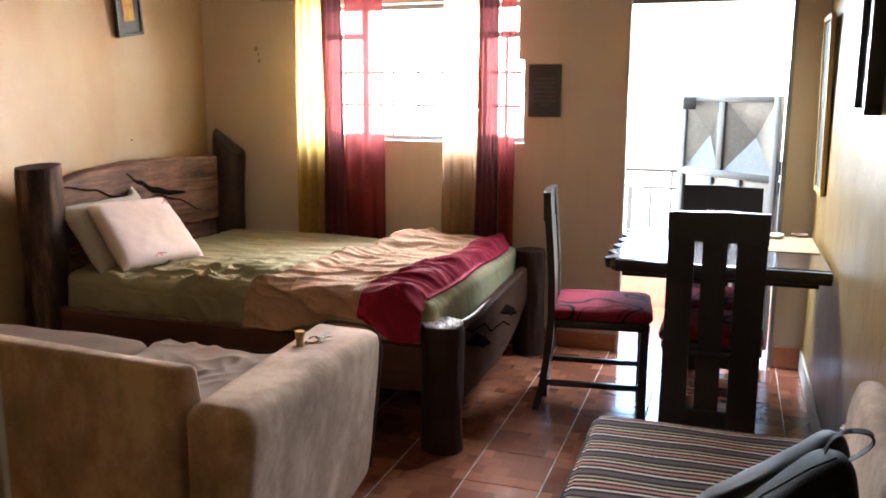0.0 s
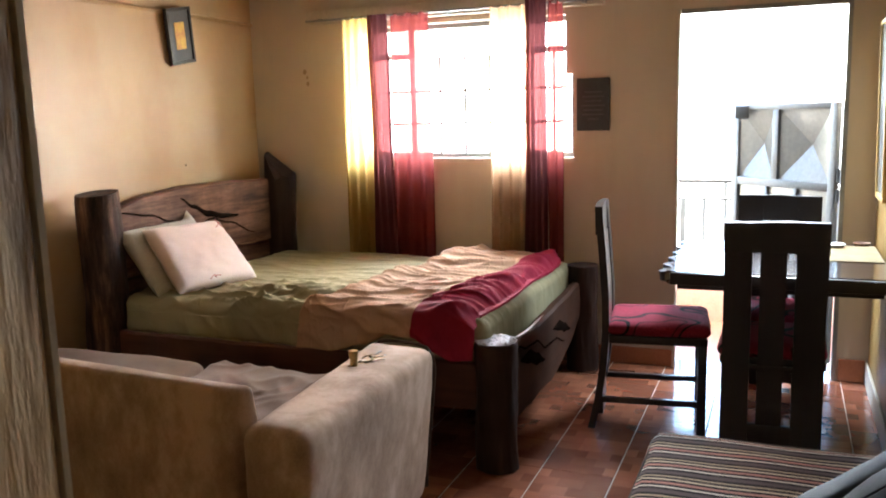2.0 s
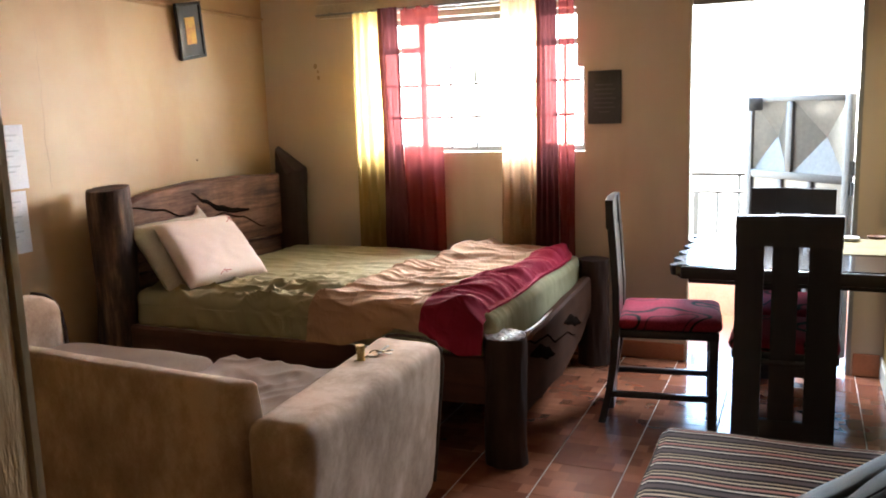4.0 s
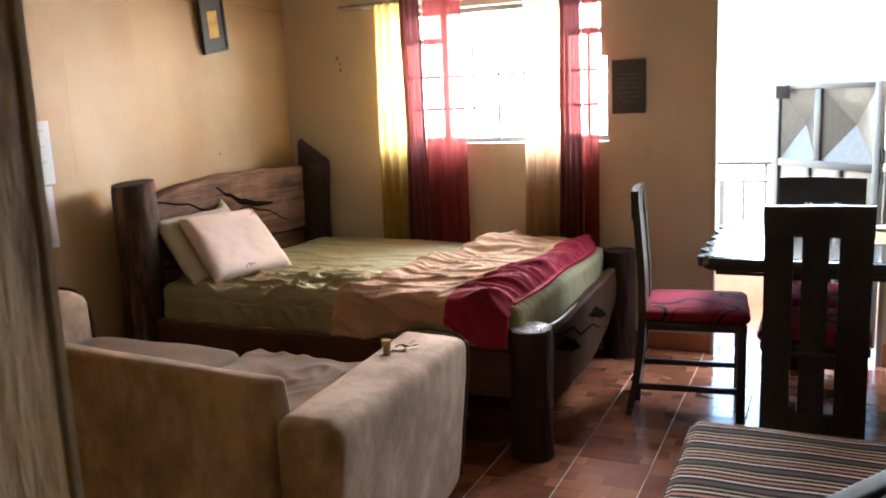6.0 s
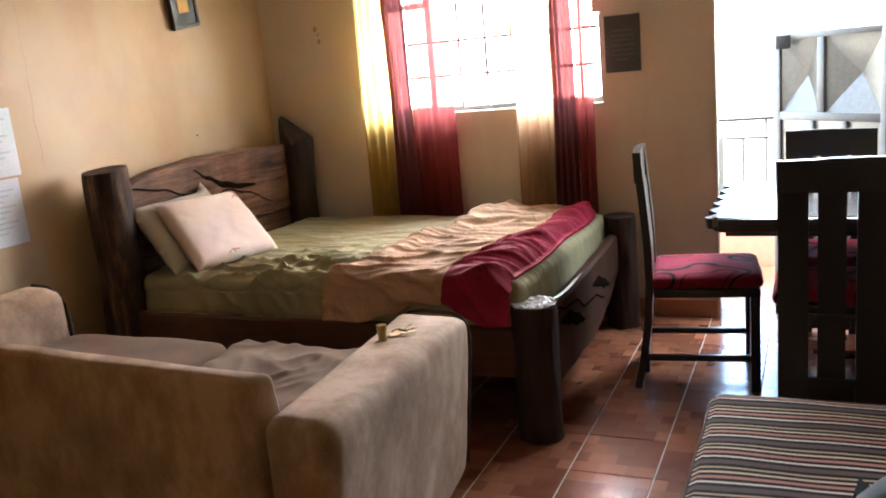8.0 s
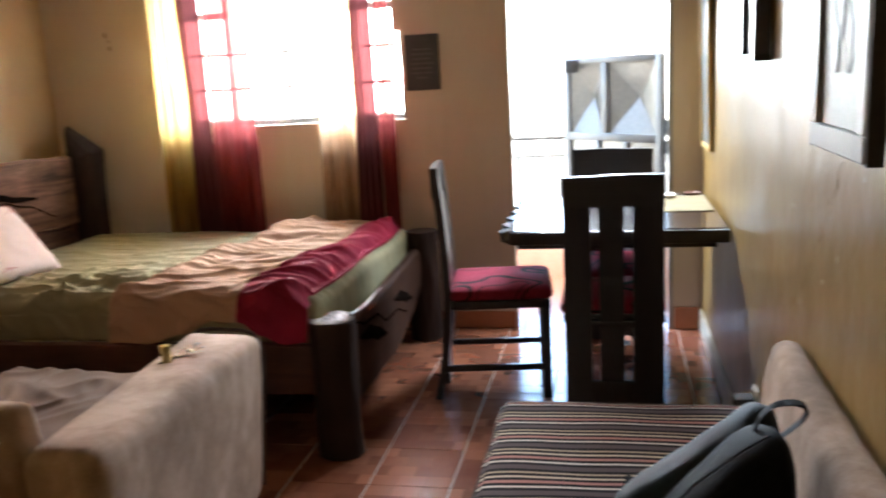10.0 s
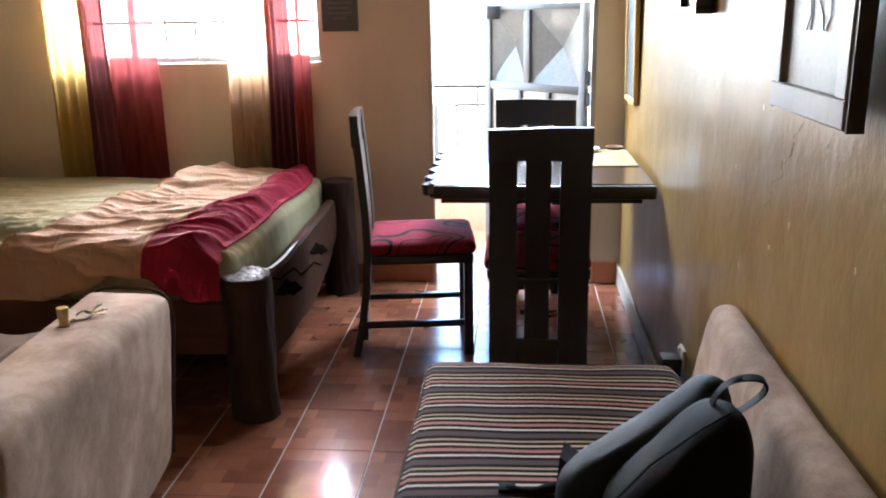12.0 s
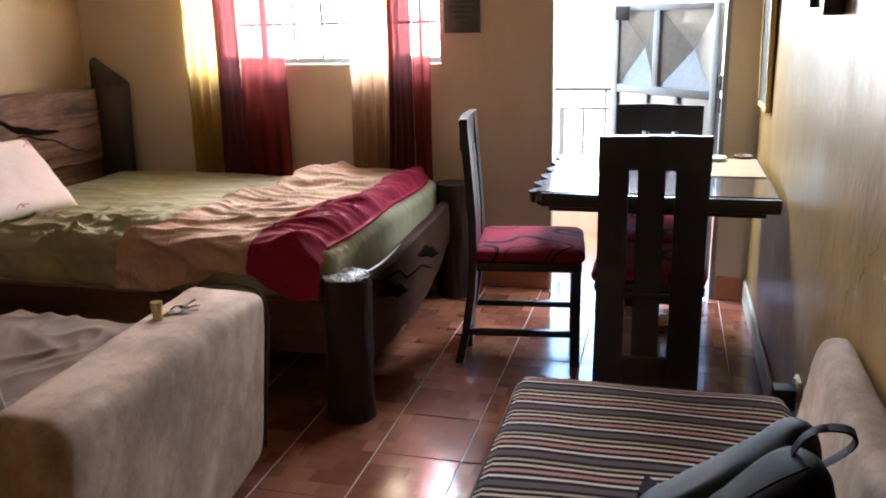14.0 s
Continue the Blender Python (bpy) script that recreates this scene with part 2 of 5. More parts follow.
M_WHITE = surface("white_ceramic", (0.74, 0.74, 0.72), (0.82, 0.82, 0.80), 5, 60, (0.2, 0.35))
M_PLASTIC_WHITE = surface("yellowed_white_plastic", (0.60, 0.55, 0.45), (0.70, 0.65, 0.55), 9, 90, (0.3, 0.45))
M_PLASTIC_BLACK = surface("black_plastic", (0.012, 0.012, 0.013), (0.022, 0.022, 0.024), 9, 90, (0.45, 0.6), spec=0.25)
M_MAT = surface("sage_placemat", (0.20, 0.165, 0.095), (0.29, 0.24, 0.145), 9, 260, (0.8, 0.95), 0.4, 0.003, spec=0.1)
M_BAG = surface("black_nylon", (0.0055, 0.006, 0.0075), (0.010, 0.011, 0.0135), 4, 260, (0.55, 0.75), 0.25, 0.002, spec=0.05)
M_BAGTRIM = surface("slate_blue_nylon", (0.010, 0.016, 0.021), (0.019, 0.029, 0.037), 5, 260, (0.5, 0.7), 0.25, 0.002, spec=0.10)
M_BRASS = surface("old_brass", (0.26, 0.19, 0.07), (0.42, 0.32, 0.13), 20, 120, (0.25, 0.4), metal=0.8)
M_KEY = surface("nickel_key", (0.26, 0.25, 0.23), (0.42, 0.41, 0.38), 20, 120, (0.2, 0.35), metal=0.9)


def tile_material():
    """Glazed floor tile with a printed parquet of warm brown blocks."""
    m, nt, p = tree("glazed_parquet_tile")
    v = coords(nt)
    info = nt.nodes.new("ShaderNodeObjectInfo")
    shift = node(nt, "ShaderNodeVectorMath")
    shift.operation = "ADD"
    nt.links.new(v, shift.inputs[0])
    comb = nt.nodes.new("ShaderNodeCombineXYZ")
    mul = node(nt, "ShaderNodeMath")
    mul.operation = "MULTIPLY"
    mul.inputs[1].default_value = 7.9
    nt.links.new(info.outputs["Random"], mul.inputs[0])
    nt.links.new(mul.outputs[0], comb.inputs[2])
    nt.links.new(comb.outputs[0], shift.inputs[1])
    brick = node(nt, "ShaderNodeTexBrick", Color1=(0.145, 0.044, 0.026, 1), Color2=(0.39, 0.160, 0.092, 1), Mortar=(0.20, 0.07, 0.04, 1), Scale=1.0, Mortar_Size=0.0006, Bias=0.0, Brick_Width=0.101, Row_Height=0.0757)
    brick.offset = 0.5
    nt.links.new(shift.outputs[0], brick.inputs["Vector"])
    cloud = noise_of(nt, shift.outputs[0], 7.0, 5.0)
    c = mixed(nt, 0.28, brick.outputs["Color"], ramp(nt, cloud, [(0.32, (0.14, 0.045, 0.025)), (0.7, (0.36, 0.15, 0.08))]))
    nt.links.new(c, p.inputs["Base Color"])
    wear = noise_of(nt, coords(nt, world_space=True), 3.0, 5.0)
    r = node(nt, "ShaderNodeMapRange", To_Min=0.10, To_Max=0.26)
    nt.links.new(wear, r.inputs["Value"])
    nt.links.new(r.outputs[0], p.inputs["Roughness"])
    p.inputs["Specular IOR Level"].default_value = 0.85
    p.inputs["Coat Weight"].default_value = 0.22
    p.inputs["Coat Roughness"].default_value = 0.09
    bump(nt, p, cloud, 0.05, 0.004)
    return m


def striped_material():
    """Woven upholstery stripes that run across the seat."""
    m, nt, p = tree("striped_upholstery")
    sep = nt.nodes.new("ShaderNodeSeparateXYZ")
    nt.links.new(coords(nt, world_space=True), sep.inputs[0])
    wob = noise_of(nt, coords(nt, world_space=True), 5.0, 2.0)
    add = node(nt, "ShaderNodeMath")
    add.operation = "MULTIPLY_ADD"
    add.inputs[1].default_value = 0.006
    nt.links.new(wob, add.inputs[0])
    nt.links.new(sep.outputs[1], add.inputs[2])
    per = node(nt, "ShaderNodeMath")
    per.operation = "MULTIPLY"
    per.inputs[1].default_value = 1 / 0.14
    nt.links.new(add.outputs[0], per.inputs[0])
    fr = node(nt, "ShaderNodeMath")
    fr.operation = "FRACT"
    nt.links.new(per.outputs[0], fr.inputs[0])
    black, mauve, cream = (0.010, 0.006, 0.007), (0.085, 0.060, 0.060), (0.48, 0.38, 0.28)
    white, rose, tan = (0.55, 0.47, 0.40), (0.36, 0.17, 0.14), (0.34, 0.26, 0.18)
    c = ramp(nt, fr.outputs[0], [(0, white), (0.025, black), (0.13, rose), (0.235, black), (0.335, cream), (0.41, black), (0.51, tan), (0.58, black), (0.68, mauve), (0.85, black), (0.955, white)], True)
    weave = noise_of(nt, coords(nt, (1, 3, 1), True), 230.0, 2.0)
    c = mixed(nt, 0.15, c, ramp(nt, weave, [(0.3, (0.02, 0.015, 0.015)), (0.75, (0.4, 0.32, 0.27))]), "SOFT_LIGHT")
    nt.links.new(c, p.inputs["Base Color"])
    p.inputs["Roughness"].default_value = 0.9
    p.inputs["Specular IOR Level"].default_value = 0.1
    bump(nt, p, weave, 0.3, 0.002)
    return m


def swirl_material():
    """Crimson seat fabric with black flowing curves."""
    m, nt, p = tree("crimson_swirl_fabric")
    v = coords(nt)
    n = noise_of(nt, v, 5.5, 0.0)
    band = ramp(nt, n, [(0.0, (0, 0, 0)), (0.47, (0, 0, 0)), (0.485, (1, 1, 1)), (0.515, (1, 1, 1)), (0.53, (0, 0, 0)), (0.60, (0, 0, 0)), (0.61, (1, 1, 1)), (0.64, (0, 0, 0))])
    base = ramp(nt, noise_of(nt, v, 120.0, 3.0), [(0.3, (0.17, 0.010, 0.026)), (0.7, (0.28, 0.024, 0.05))])
    nt.links.new(mixed(nt, band, base, (0.008, 0.004, 0.005)), p.inputs["Base Color"])
    p.inputs["Roughness"].default_value = 0.85
    p.inputs["Specular IOR Level"].default_value = 0.1
    p.inputs["Sheen Weight"].default_value = 0.05
    bump(nt, p, noise_of(nt, v, 200.0, 2.0), 0.2, 0.002)
    return m


def sheer_material(name, color, clear, tint, solid=0.35):
    """Thin curtain voile: light comes through tinted."""
    m = bpy.data.materials.new(name)
    m.use_nodes = True
    nt = m.node_tree
    nt.nodes.remove(nt.nodes["Principled BSDF"])
    out = nt.nodes["Material Output"]
    thread = noise_of(nt, coords(nt, (60, 60, 0.3), True), 3.0, 3.0)
    c = ramp(nt, thread, [(0.3, tuple(0.9 * x for x in color)), (0.7, color)])
    t, d, clear_n = nt.nodes.new("ShaderNodeBsdfTranslucent"), nt.nodes.new("ShaderNodeBsdfDiffuse"), nt.nodes.new("ShaderNodeBsdfTransparent")
    for n in (t, d):
        nt.links.new(c, n.inputs["Color"])
    clear_n.inputs["Color"].default_value = (*tint, 1)
    a, b = nt.nodes.new("ShaderNodeMixShader"), nt.nodes.new("ShaderNodeMixShader")
    a.inputs[0].default_value, b.inputs[0].default_value = solid, clear
    nt.links.new(t.outputs[0], a.inputs[1])
    nt.links.new(d.outputs[0], a.inputs[2])
    nt.links.new(a.outputs[0], b.inputs[1])
    nt.links.new(clear_n.outputs[0], b.inputs[2])
    nt.links.new(b.outputs[0], out.inputs["Surface"])
    return m


def glass_material():
    m, nt, p = tree("window_glass")
    p.inputs["Transmission Weight"].default_value = 1.0
    p.inputs["Roughness"].default_value = 0.0
    p.inputs["IOR"].default_value = 1.02
    p.inputs["Base Color"].default_value = (0.97, 0.98, 0.98, 1)
    return m


M_TILE, M_STRIPE, M_SWIRL, M_GLASS = tile_material(), striped_material(), swirl_material(), glass_material()
M_YELLOW = sheer_material("yellow_voile", (0.44, 0.30, 0.105), 0.12, (0.95, 0.66, 0.17))
M_CREAM = sheer_material("peach_voile", (0.40, 0.25, 0.150), 0.15, (0.9, 0.68, 0.38))
M_RED = sheer_material("red_voile", (0.150, 0.036, 0.038), 0.30, (0.95, 0.24, 0.18), 0.6)
M_PLUM = sheer_material("plum_voile", (0.125, 0.042, 0.046), 0.05, (0.3, 0.06, 0.06), 0.86)

# ---- building blocks ----


def thing(name, at, label, category, group="", kind=""):
    ob = new(name)
    ob.empty_display_size = 0.1
    ob.location = at
    return tagged(ob, label, category, group, kind)


def finish(bm, name, material, smooth=35):
    bmesh.ops.recalc_face_normals(bm, faces=bm.faces)
    me = bpy.data.meshes.new(name)
    bm.to_mesh(me)
    bm.free()
    me.materials.append(material)
    if smooth:
        me.shade_smooth()
        me.set_sharp_from_angle(angle=radians(smooth))
    return me


def part(name, bm, material, parent=None, label="", smooth=35):
    """One mesh, drawn in world metres, under a thing or a part."""
    off, o = Vector(), parent
    while o is not None:
        off += o.location
        o = o.parent
    for v in bm.verts:
        v.co -= off
    ob = new(name, finish(bm, name, material, smooth))
    ob.parent = parent
    return tagged(ob, label)


def solo(name, bm, material, label, category, group="", kind="", at=(0, 0, 0), smooth=35):
    """A thing that is one mesh."""
    for v in bm.verts:
        v.co -= Vector(at)
    ob = new(name, finish(bm, name, material, smooth))
    ob.location = at
    return tagged(ob, label, category, group, kind)


def box(x0, x1, y0, y1, z0, z1, bevel=0.0, seg=2, bm=None):
    own = bmesh.new()
    bmesh.ops.create_cube(own, size=1.0)
    for v in own.verts:
        v.co = ((x0 + x1) / 2 + v.co.x * (x1 - x0), (y0 + y1) / 2 + v.co.y * (y1 - y0), (z0 + z1) / 2 + v.co.z * (z1 - z0))
    if bevel:
        bmesh.ops.bevel(own, geom=own.edges[:], offset=bevel, segments=seg, profile=0.5, affect="EDGES")
    return join(bm, own)


def join(bm, own):
    if bm is None:
        return own
    me = bpy.data.meshes.new("tmp")
    own.to_mesh(me)
    own.free()
    bm.from_mesh(me)
    bpy.data.meshes.remove(me)
    return bm


def hexa(corners, bevel=0.0, seg=2, bm=None):
    """Eight corners: four below, four above, each anticlockwise."""
    own = bmesh.new()
    v = [own.verts.new(c) for c in corners]
    for f in ((3, 2, 1, 0), (4, 5, 6, 7), (0, 1, 5, 4), (1, 2, 6, 5), (2, 3, 7, 6), (3, 0, 4, 7)):
        own.faces.new([v[i] for i in f])
    if bevel:
        bmesh.ops.bevel(own, geom=own.edges[:], offset=bevel, segments=seg, profile=0.5, affect="EDGES")
    return join(bm, own)


def loft(rings, bm=None, cap=True):
    """Closed rings of equal length, skinned one to the next."""
    own = bmesh.new()
    rows = [[own.verts.new(c) for c in r] for r in rings]
    n = len(rows[0])
    for a, b in zip(rows, rows[1:]):
        for i in range(n):
            own.faces.new((a[i], a[(i + 1) % n], b[(i + 1) % n], b[i]))
    if cap:
        own.faces.new(rows[0][::-1])
        own.faces.new(rows[-1])
    return join(bm, own)


def tube(path, r, n=8, bm=None):
    """A round bar along a path; r: one radius or one a point."""
    path = [Vector(p) for p in path]
    rings = []
    for i, p in enumerate(path):
        d = (path[min(i + 1, len(path) - 1)] - path[max(i - 1, 0)]).normalized()
        u = d.orthogonal().normalized() if abs(d.z) > 0.95 else d.cross(Vector((0, 0, 1))).normalized()
        w = d.cross(u)
        q = r[i] if isinstance(r, (list, tuple)) else r
        rings.append([p + q * (math.cos(2 * math.pi * k / n) * u + math.sin(2 * math.pi * k / n) * w) for k in range(n)])
    return loft(rings, bm)


def sheet(nx, ny, f, thick=0.0):
    """A grid of f(u, v) with u, v from 0 to 1; with a thickness it gets a back and edges."""
    bm = bmesh.new()
    g = [[bm.verts.new(f(i / nx, j / ny)) for j in range(ny + 1)] for i in range(nx + 1)]
    for i in range(nx):
        for j in range(ny):
            bm.faces.new((g[i][j], g[i + 1][j], g[i + 1][j + 1], g[i][j + 1]))
    if thick:
        bmesh.ops.recalc_face_normals(bm, faces=bm.faces)
        bmesh.ops.solidify(bm, geom=bm.faces[:], thickness=thick)
    return bm


def n3(x, y, z=0.0, s=1.0):
    return noise.noise(Vector((x * s, y * s, z * s)))


def crease(x, y, s):
    """Soft ridges like folds of cloth, 0 to 1."""
    return 1 - abs(n3(x, y, 3.1, s)) * 2


# ---- room ----
XL, XR, YN, YF, ZC = -3.075, 0.645, -0.20, 4.22, 2.55
T = 0.16
WX0, WX1, WZ0, WZ1 = -2.36, -0.93, 1.195, 2.00
DX0, DX1, DZ1 = -0.36, 0.492, 1.985
NX0, NX1, NZ1 = -0.24, 0.58, 2.05


def wall(name, boxes, material, label):
    bm = bmesh.new()
    for b in boxes:
        box(*b, bm=bm)
    return solo(name, bm, material, label, "wall", kind="structure", smooth=0)


wall("wall_west", [(XL - T, XL, YN - T, YF + T, -0.1, ZC)], M_WALL, "cream yellow painted plaster wall with stains and a crack")
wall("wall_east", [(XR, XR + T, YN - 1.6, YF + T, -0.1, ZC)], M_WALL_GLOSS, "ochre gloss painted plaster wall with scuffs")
wall("wall_north", [(XL, WX0, YF, YF + T, -0.1, ZC), (WX0, WX1, YF, YF + T, -0.1, WZ0), (WX0, WX1, YF, YF + T, WZ1, ZC), (WX1, DX0, YF, YF + T, -0.1, ZC), (WX0, WX0 + 0.01, YF, YF + T, 1.67, WZ1), (WX1 - 0.045, WX1, YF, YF + T, 1.67, WZ1), (DX0, DX1, YF, YF + T, DZ1, ZC), (DX1, XR, YF, YF + T, -0.1, ZC)], M_WALL_FAR, "beige painted plaster wall with window and balcony door")
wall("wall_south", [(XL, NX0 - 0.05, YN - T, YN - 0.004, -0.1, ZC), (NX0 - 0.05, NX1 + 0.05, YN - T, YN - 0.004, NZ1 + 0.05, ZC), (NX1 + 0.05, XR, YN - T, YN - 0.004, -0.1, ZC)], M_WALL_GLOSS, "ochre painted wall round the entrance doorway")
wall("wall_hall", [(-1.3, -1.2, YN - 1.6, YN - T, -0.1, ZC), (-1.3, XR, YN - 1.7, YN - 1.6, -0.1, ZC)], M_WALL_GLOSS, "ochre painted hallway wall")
solo("ceiling", box(-1.3, XR + T, YN - 1.7, YN - T, ZC, ZC + 0.1, bm=box(XL - T, XR + T, YN - T, YF + T, ZC, ZC + 0.1)), M_CEIL, "unseen flat ceiling, toned down to limit bounce light", "ceiling", kind="structure", smooth=0)
floor = solo("floor", box(-1.2, XR, YN - 1.6, YN - T, -0.12, -0.0025, bm=box(XL, XR, YN - T, YF + T, -0.12, -0.0025)), M_GROUT, "brown glazed tile floor with pale grout joints", "floor", kind="structure", smooth=0)


def skirting(name, b, m, label):
    return solo(name, box(*b, bevel=0.004, seg=1), m, label, "skirting", kind="structure")


skirting("baseboard_north_corner", (DX1 + 0.01, XR - 0.014, YF - 0.014, YF, 0.002, 0.125), M_SKIRT, "terracotta tile skirting in the corner")
skirting("baseboard_north", (XL, DX0, YF - 0.012, YF, 0.002, 0.10), M_SKIRT, "terracotta tile skirting below the window")
skirting("baseboard_east", (XR - 0.014, XR, YN, YF, 0.002, 0.115), M_SKIRT_PALE, "scuffed pale skirting along the ochre wall")
skirting("baseboard_west", (XL, XL + 0.012, YN, YF, 0.002, 0.10), M_SKIRT, "terracotta tile skirting along the cream wall")
solo("trim_west", sheet(40, 4, lambda u, v: (XL - 0.004 + 0.022 * math.sin(v * math.pi) + 0.003 * n3(u * 9, v, 1), YN + u * (YF - YN), 2.095 - 0.045 * u + 0.03 * v + 0.004 * n3(u * 14, 2))), M_WALL, "thin uneven plaster ledge along the cream wall", "ledge", kind="structure")

# doorway where the camera comes in
door_frame = thing("door_1", (NX0, YN - T / 2, 0), "cream painted wooden door frame with rough grain", "door frame", kind="structure")
part("jamb", box(NX0 - 0.05, NX0, YN - T - 0.03, YN + 0.004, 0, NZ1, 0.005), M_WOODPAINT, door_frame)
part("jamb", box(NX1, NX1 + 0.05, YN - T - 0.03, YN + 0.004, 0, NZ1, 0.005), M_WOODPAINT, door_frame)
# added pale strip: paints the bright lit line along the jamb's room-side edge
part("lit_edge_strip", box(NX0 - 0.02, NX0 + 0.0025, YN + 0.0045, YN + 0.010, 0, NZ1 - 0.001), M_PELMET, door_frame)
part("lintel", box(NX0 - 0.05, NX1 + 0.05, YN - T - 0.03, YN + 0.004, NZ1, NZ1 + 0.05, 0.005), M_WOODPAINT, door_frame)


# window with steel bars
def window():
    w = thing("window_1", ((WX0 + WX1) / 2, YF + 0.09, WZ0), "grey steel casement window with burglar bars", "window", kind="structure")
    y = YF + 0.10
    fr = part("window_frame", box(WX0, WX1, y - 0.02, y + 0.02, WZ0, WZ0 + 0.03), M_STEEL, w)
    for b in ((WX0, WX1, y - 0.02, y + 0.02, WZ1 - 0.03, WZ1), (WX0, WX0 + 0.03, y - 0.02, y + 0.02, WZ0 + 0.03, WZ1 - 0.03), (WX1 - 0.03, WX1, y - 0.02, y + 0.02, WZ0 + 0.03, WZ1 - 0.03)):
        part("frame_bar", box(*b), M_STEEL, fr)
    for x in (-1.965, -1.33):
        part("mullion", box(x - 0.02, x + 0.02, y - 0.018, y + 0.018, WZ0 + 0.03, WZ1 - 0.03), M_STEEL, fr)
    for x0, x1 in ((WX0 + 0.03, -1.985), (-1.31, WX1 - 0.03)):
        part("transom", box(x0, x1, y - 0.017, y + 0.017, 1.80, 1.835), M_STEEL, fr)
    for z in (1.405, 1.60):
        part("bar", box(WX0 + 0.03, WX1 - 0.03, y - 0.050, y - 0.036, z - 0.0085, z + 0.0085), M_STEEL, w)
    for x in (-2.27, -2.12, -1.775, -1.612, -1.454, -1.19, -1.06):
        part("bar", box(x - 0.0085, x + 0.0085, y - 0.036, y - 0.024, WZ0 + 0.02, 1.81), M_STEEL, w)
    for x0, x1 in ((WX0 + 0.03, -1.985), (-1.945, -1.35), (-1.31, WX1 - 0.03)):
        p = part("pane", box(x0, x1, y + 0.004, y + 0.008, WZ0 + 0.03, 1.80), M_GLASS, w)
        p.visible_shadow = False
    # open top light, hinged at its head
    part("vent_sash", hexa([(-1.77, y + 0.16, 1.955), (-1.45, y + 0.16, 1.955), (-1.45, y + 0.18, 1.955), (-1.77, y + 0.18, 1.955), (-1.77, y + 0.02, 1.985), (-1.45, y + 0.02, 1.985), (-1.45, y + 0.04, 1.985), (-1.77, y + 0.04, 1.985)]), M_STEEL_DARK, w)
    part("window_sill", box(WX0, WX1, YF + 0.006, y + 0.06, WZ0 - 0.022, WZ0 - 0.002, 0.004), M_WALL_FAR, w)


window()


# balcony door with its steel gate
def balcony():
    d = thing("door_2", (DX0, YF + 0.03, 0), "grey steel door frame of the balcony", "door frame", kind="structure")
    part("jamb", box(DX0, DX0 + 0.014, YF - 0.012, YF + 0.05, 0, DZ1, 0.003), M_PELMET, d)
    part("jamb", box(DX1 - 0.022, DX1, YF - 0.006, YF + 0.06, 0, DZ1), M_STEEL, d)
    part("lintel", box(DX0 + 0.018, DX1 - 0.022, YF, YF + 0.05, DZ1 - 0.025, DZ1), M_STEEL, d)
    g = thing("steel_gate", (0.455, 4.37, 0.06), "grey steel gate leaf with pressed pyramid panels, standing open", "gate")
    a, b = Vector((0.458, 4.33, 0)), Vector((-0.085, 4.85, 0))
    d1 = (b - a).normalized()
    nrm = Vector((d1.y, -d1.x, 0))
    W = (b - a).length

    def plate(s0, s1, z0, z1, t=0.02, bev=0.0):
        c = []
        for z in (z0, z1):
            for s, k in ((s0, -t), (s1, -t), (s1, t), (s0, t)):
                p = a + d1 * s + nrm * k
                c.append((p.x, p.y, z))
        return hexa(c, bev)

    for s0, s1, z0, z1 in ((0, 0.045, 0.06, 1.475), (W - 0.045, W, 0.06, 1.475), (0.045, W - 0.045, 1.44, 1.475), (0.045, W - 0.045, 1.0, 1.045), (0.045, W - 0.045, 0.06, 0.10), (W * 0.53, W * 0.53 + 0.045, 1.045, 1.44), (W * 0.33, W * 0.33 + 0.035, 0.10, 1.0), (W * 0.62, W * 0.62 + 0.035, 0.10, 1.0)):
        part("gate_bar", plate(s0, s1, z0, z1, 0.018, 0.003), M_GATE, g)

    def pyramid(s0, s1, z0, z1, h):
        bm = bmesh.new()
        c = [a + d1 * s + nrm * 0.0 + Vector((0, 0, z)) for s, z in ((s0, z0), (s1, z0), (s1, z1), (s0, z1))]
        m = a + d1 * ((s0 + s1) / 2) - nrm * h + Vector((0, 0, (z0 + z1) / 2))
        vs = [bm.verts.new(p) for p in c]
        top = bm.verts.new(m)
        for i in range(4):
            bm.faces.new((vs[i], vs[(i + 1) % 4], top))
        bmesh.ops.solidify(bm, geom=bm.faces[:], thickness=0.002)
        return bm

    for s0, s1, z0, z1 in ((0.045, W * 0.53, 1.045, 1.44), (W * 0.53 + 0.045, W - 0.045, 1.045, 1.44)):
        part("pressed_panel", pyramid(s0, s1, z0, z1, -0.06), M_SHEETMETAL, g, smooth=0)
    for s0, s1 in ((0.045, W * 0.33), (W * 0.33 + 0.035, W * 0.62), (W * 0.62 + 0.035, W - 0.045)):
        part("lower_panel", plate(s0, s1, 0.10, 1.0, 0.002), M_SHEETMETAL, g)
    bolt = a + d1 * (W - 0.09) - nrm * 0.03
    part("slide_bolt", box(bolt.x - 0.045, bolt.x + 0.035, bolt.y - 0.02, bolt.y + 0.015, 1.39, 1.465, 0.008), M_STEEL_DARK, g)
    for z in (0.98, 1.09):
        part("hinge", tube([(a.x + 0.012, a.y - 0.01, z - 0.035), (a.x + 0.012, a.y - 0.01, z + 0.035)], 0.016), M_STEEL_DARK, g)
    # railing
    r = thing("balcony_railing", (0.4, 5.48, 0.24), "grey painted steel balcony railing on a kerb", "railing")
    part("handrail", tube([(-1.9, 5.48, 0.965), (2.4, 5.48, 0.965)], 0.022), M_RAILING, r)
    part("mid_rail", tube([(-1.9, 5.48, 0.84), (2.4, 5.48, 0.84)], 0.016), M_RAILING, r)
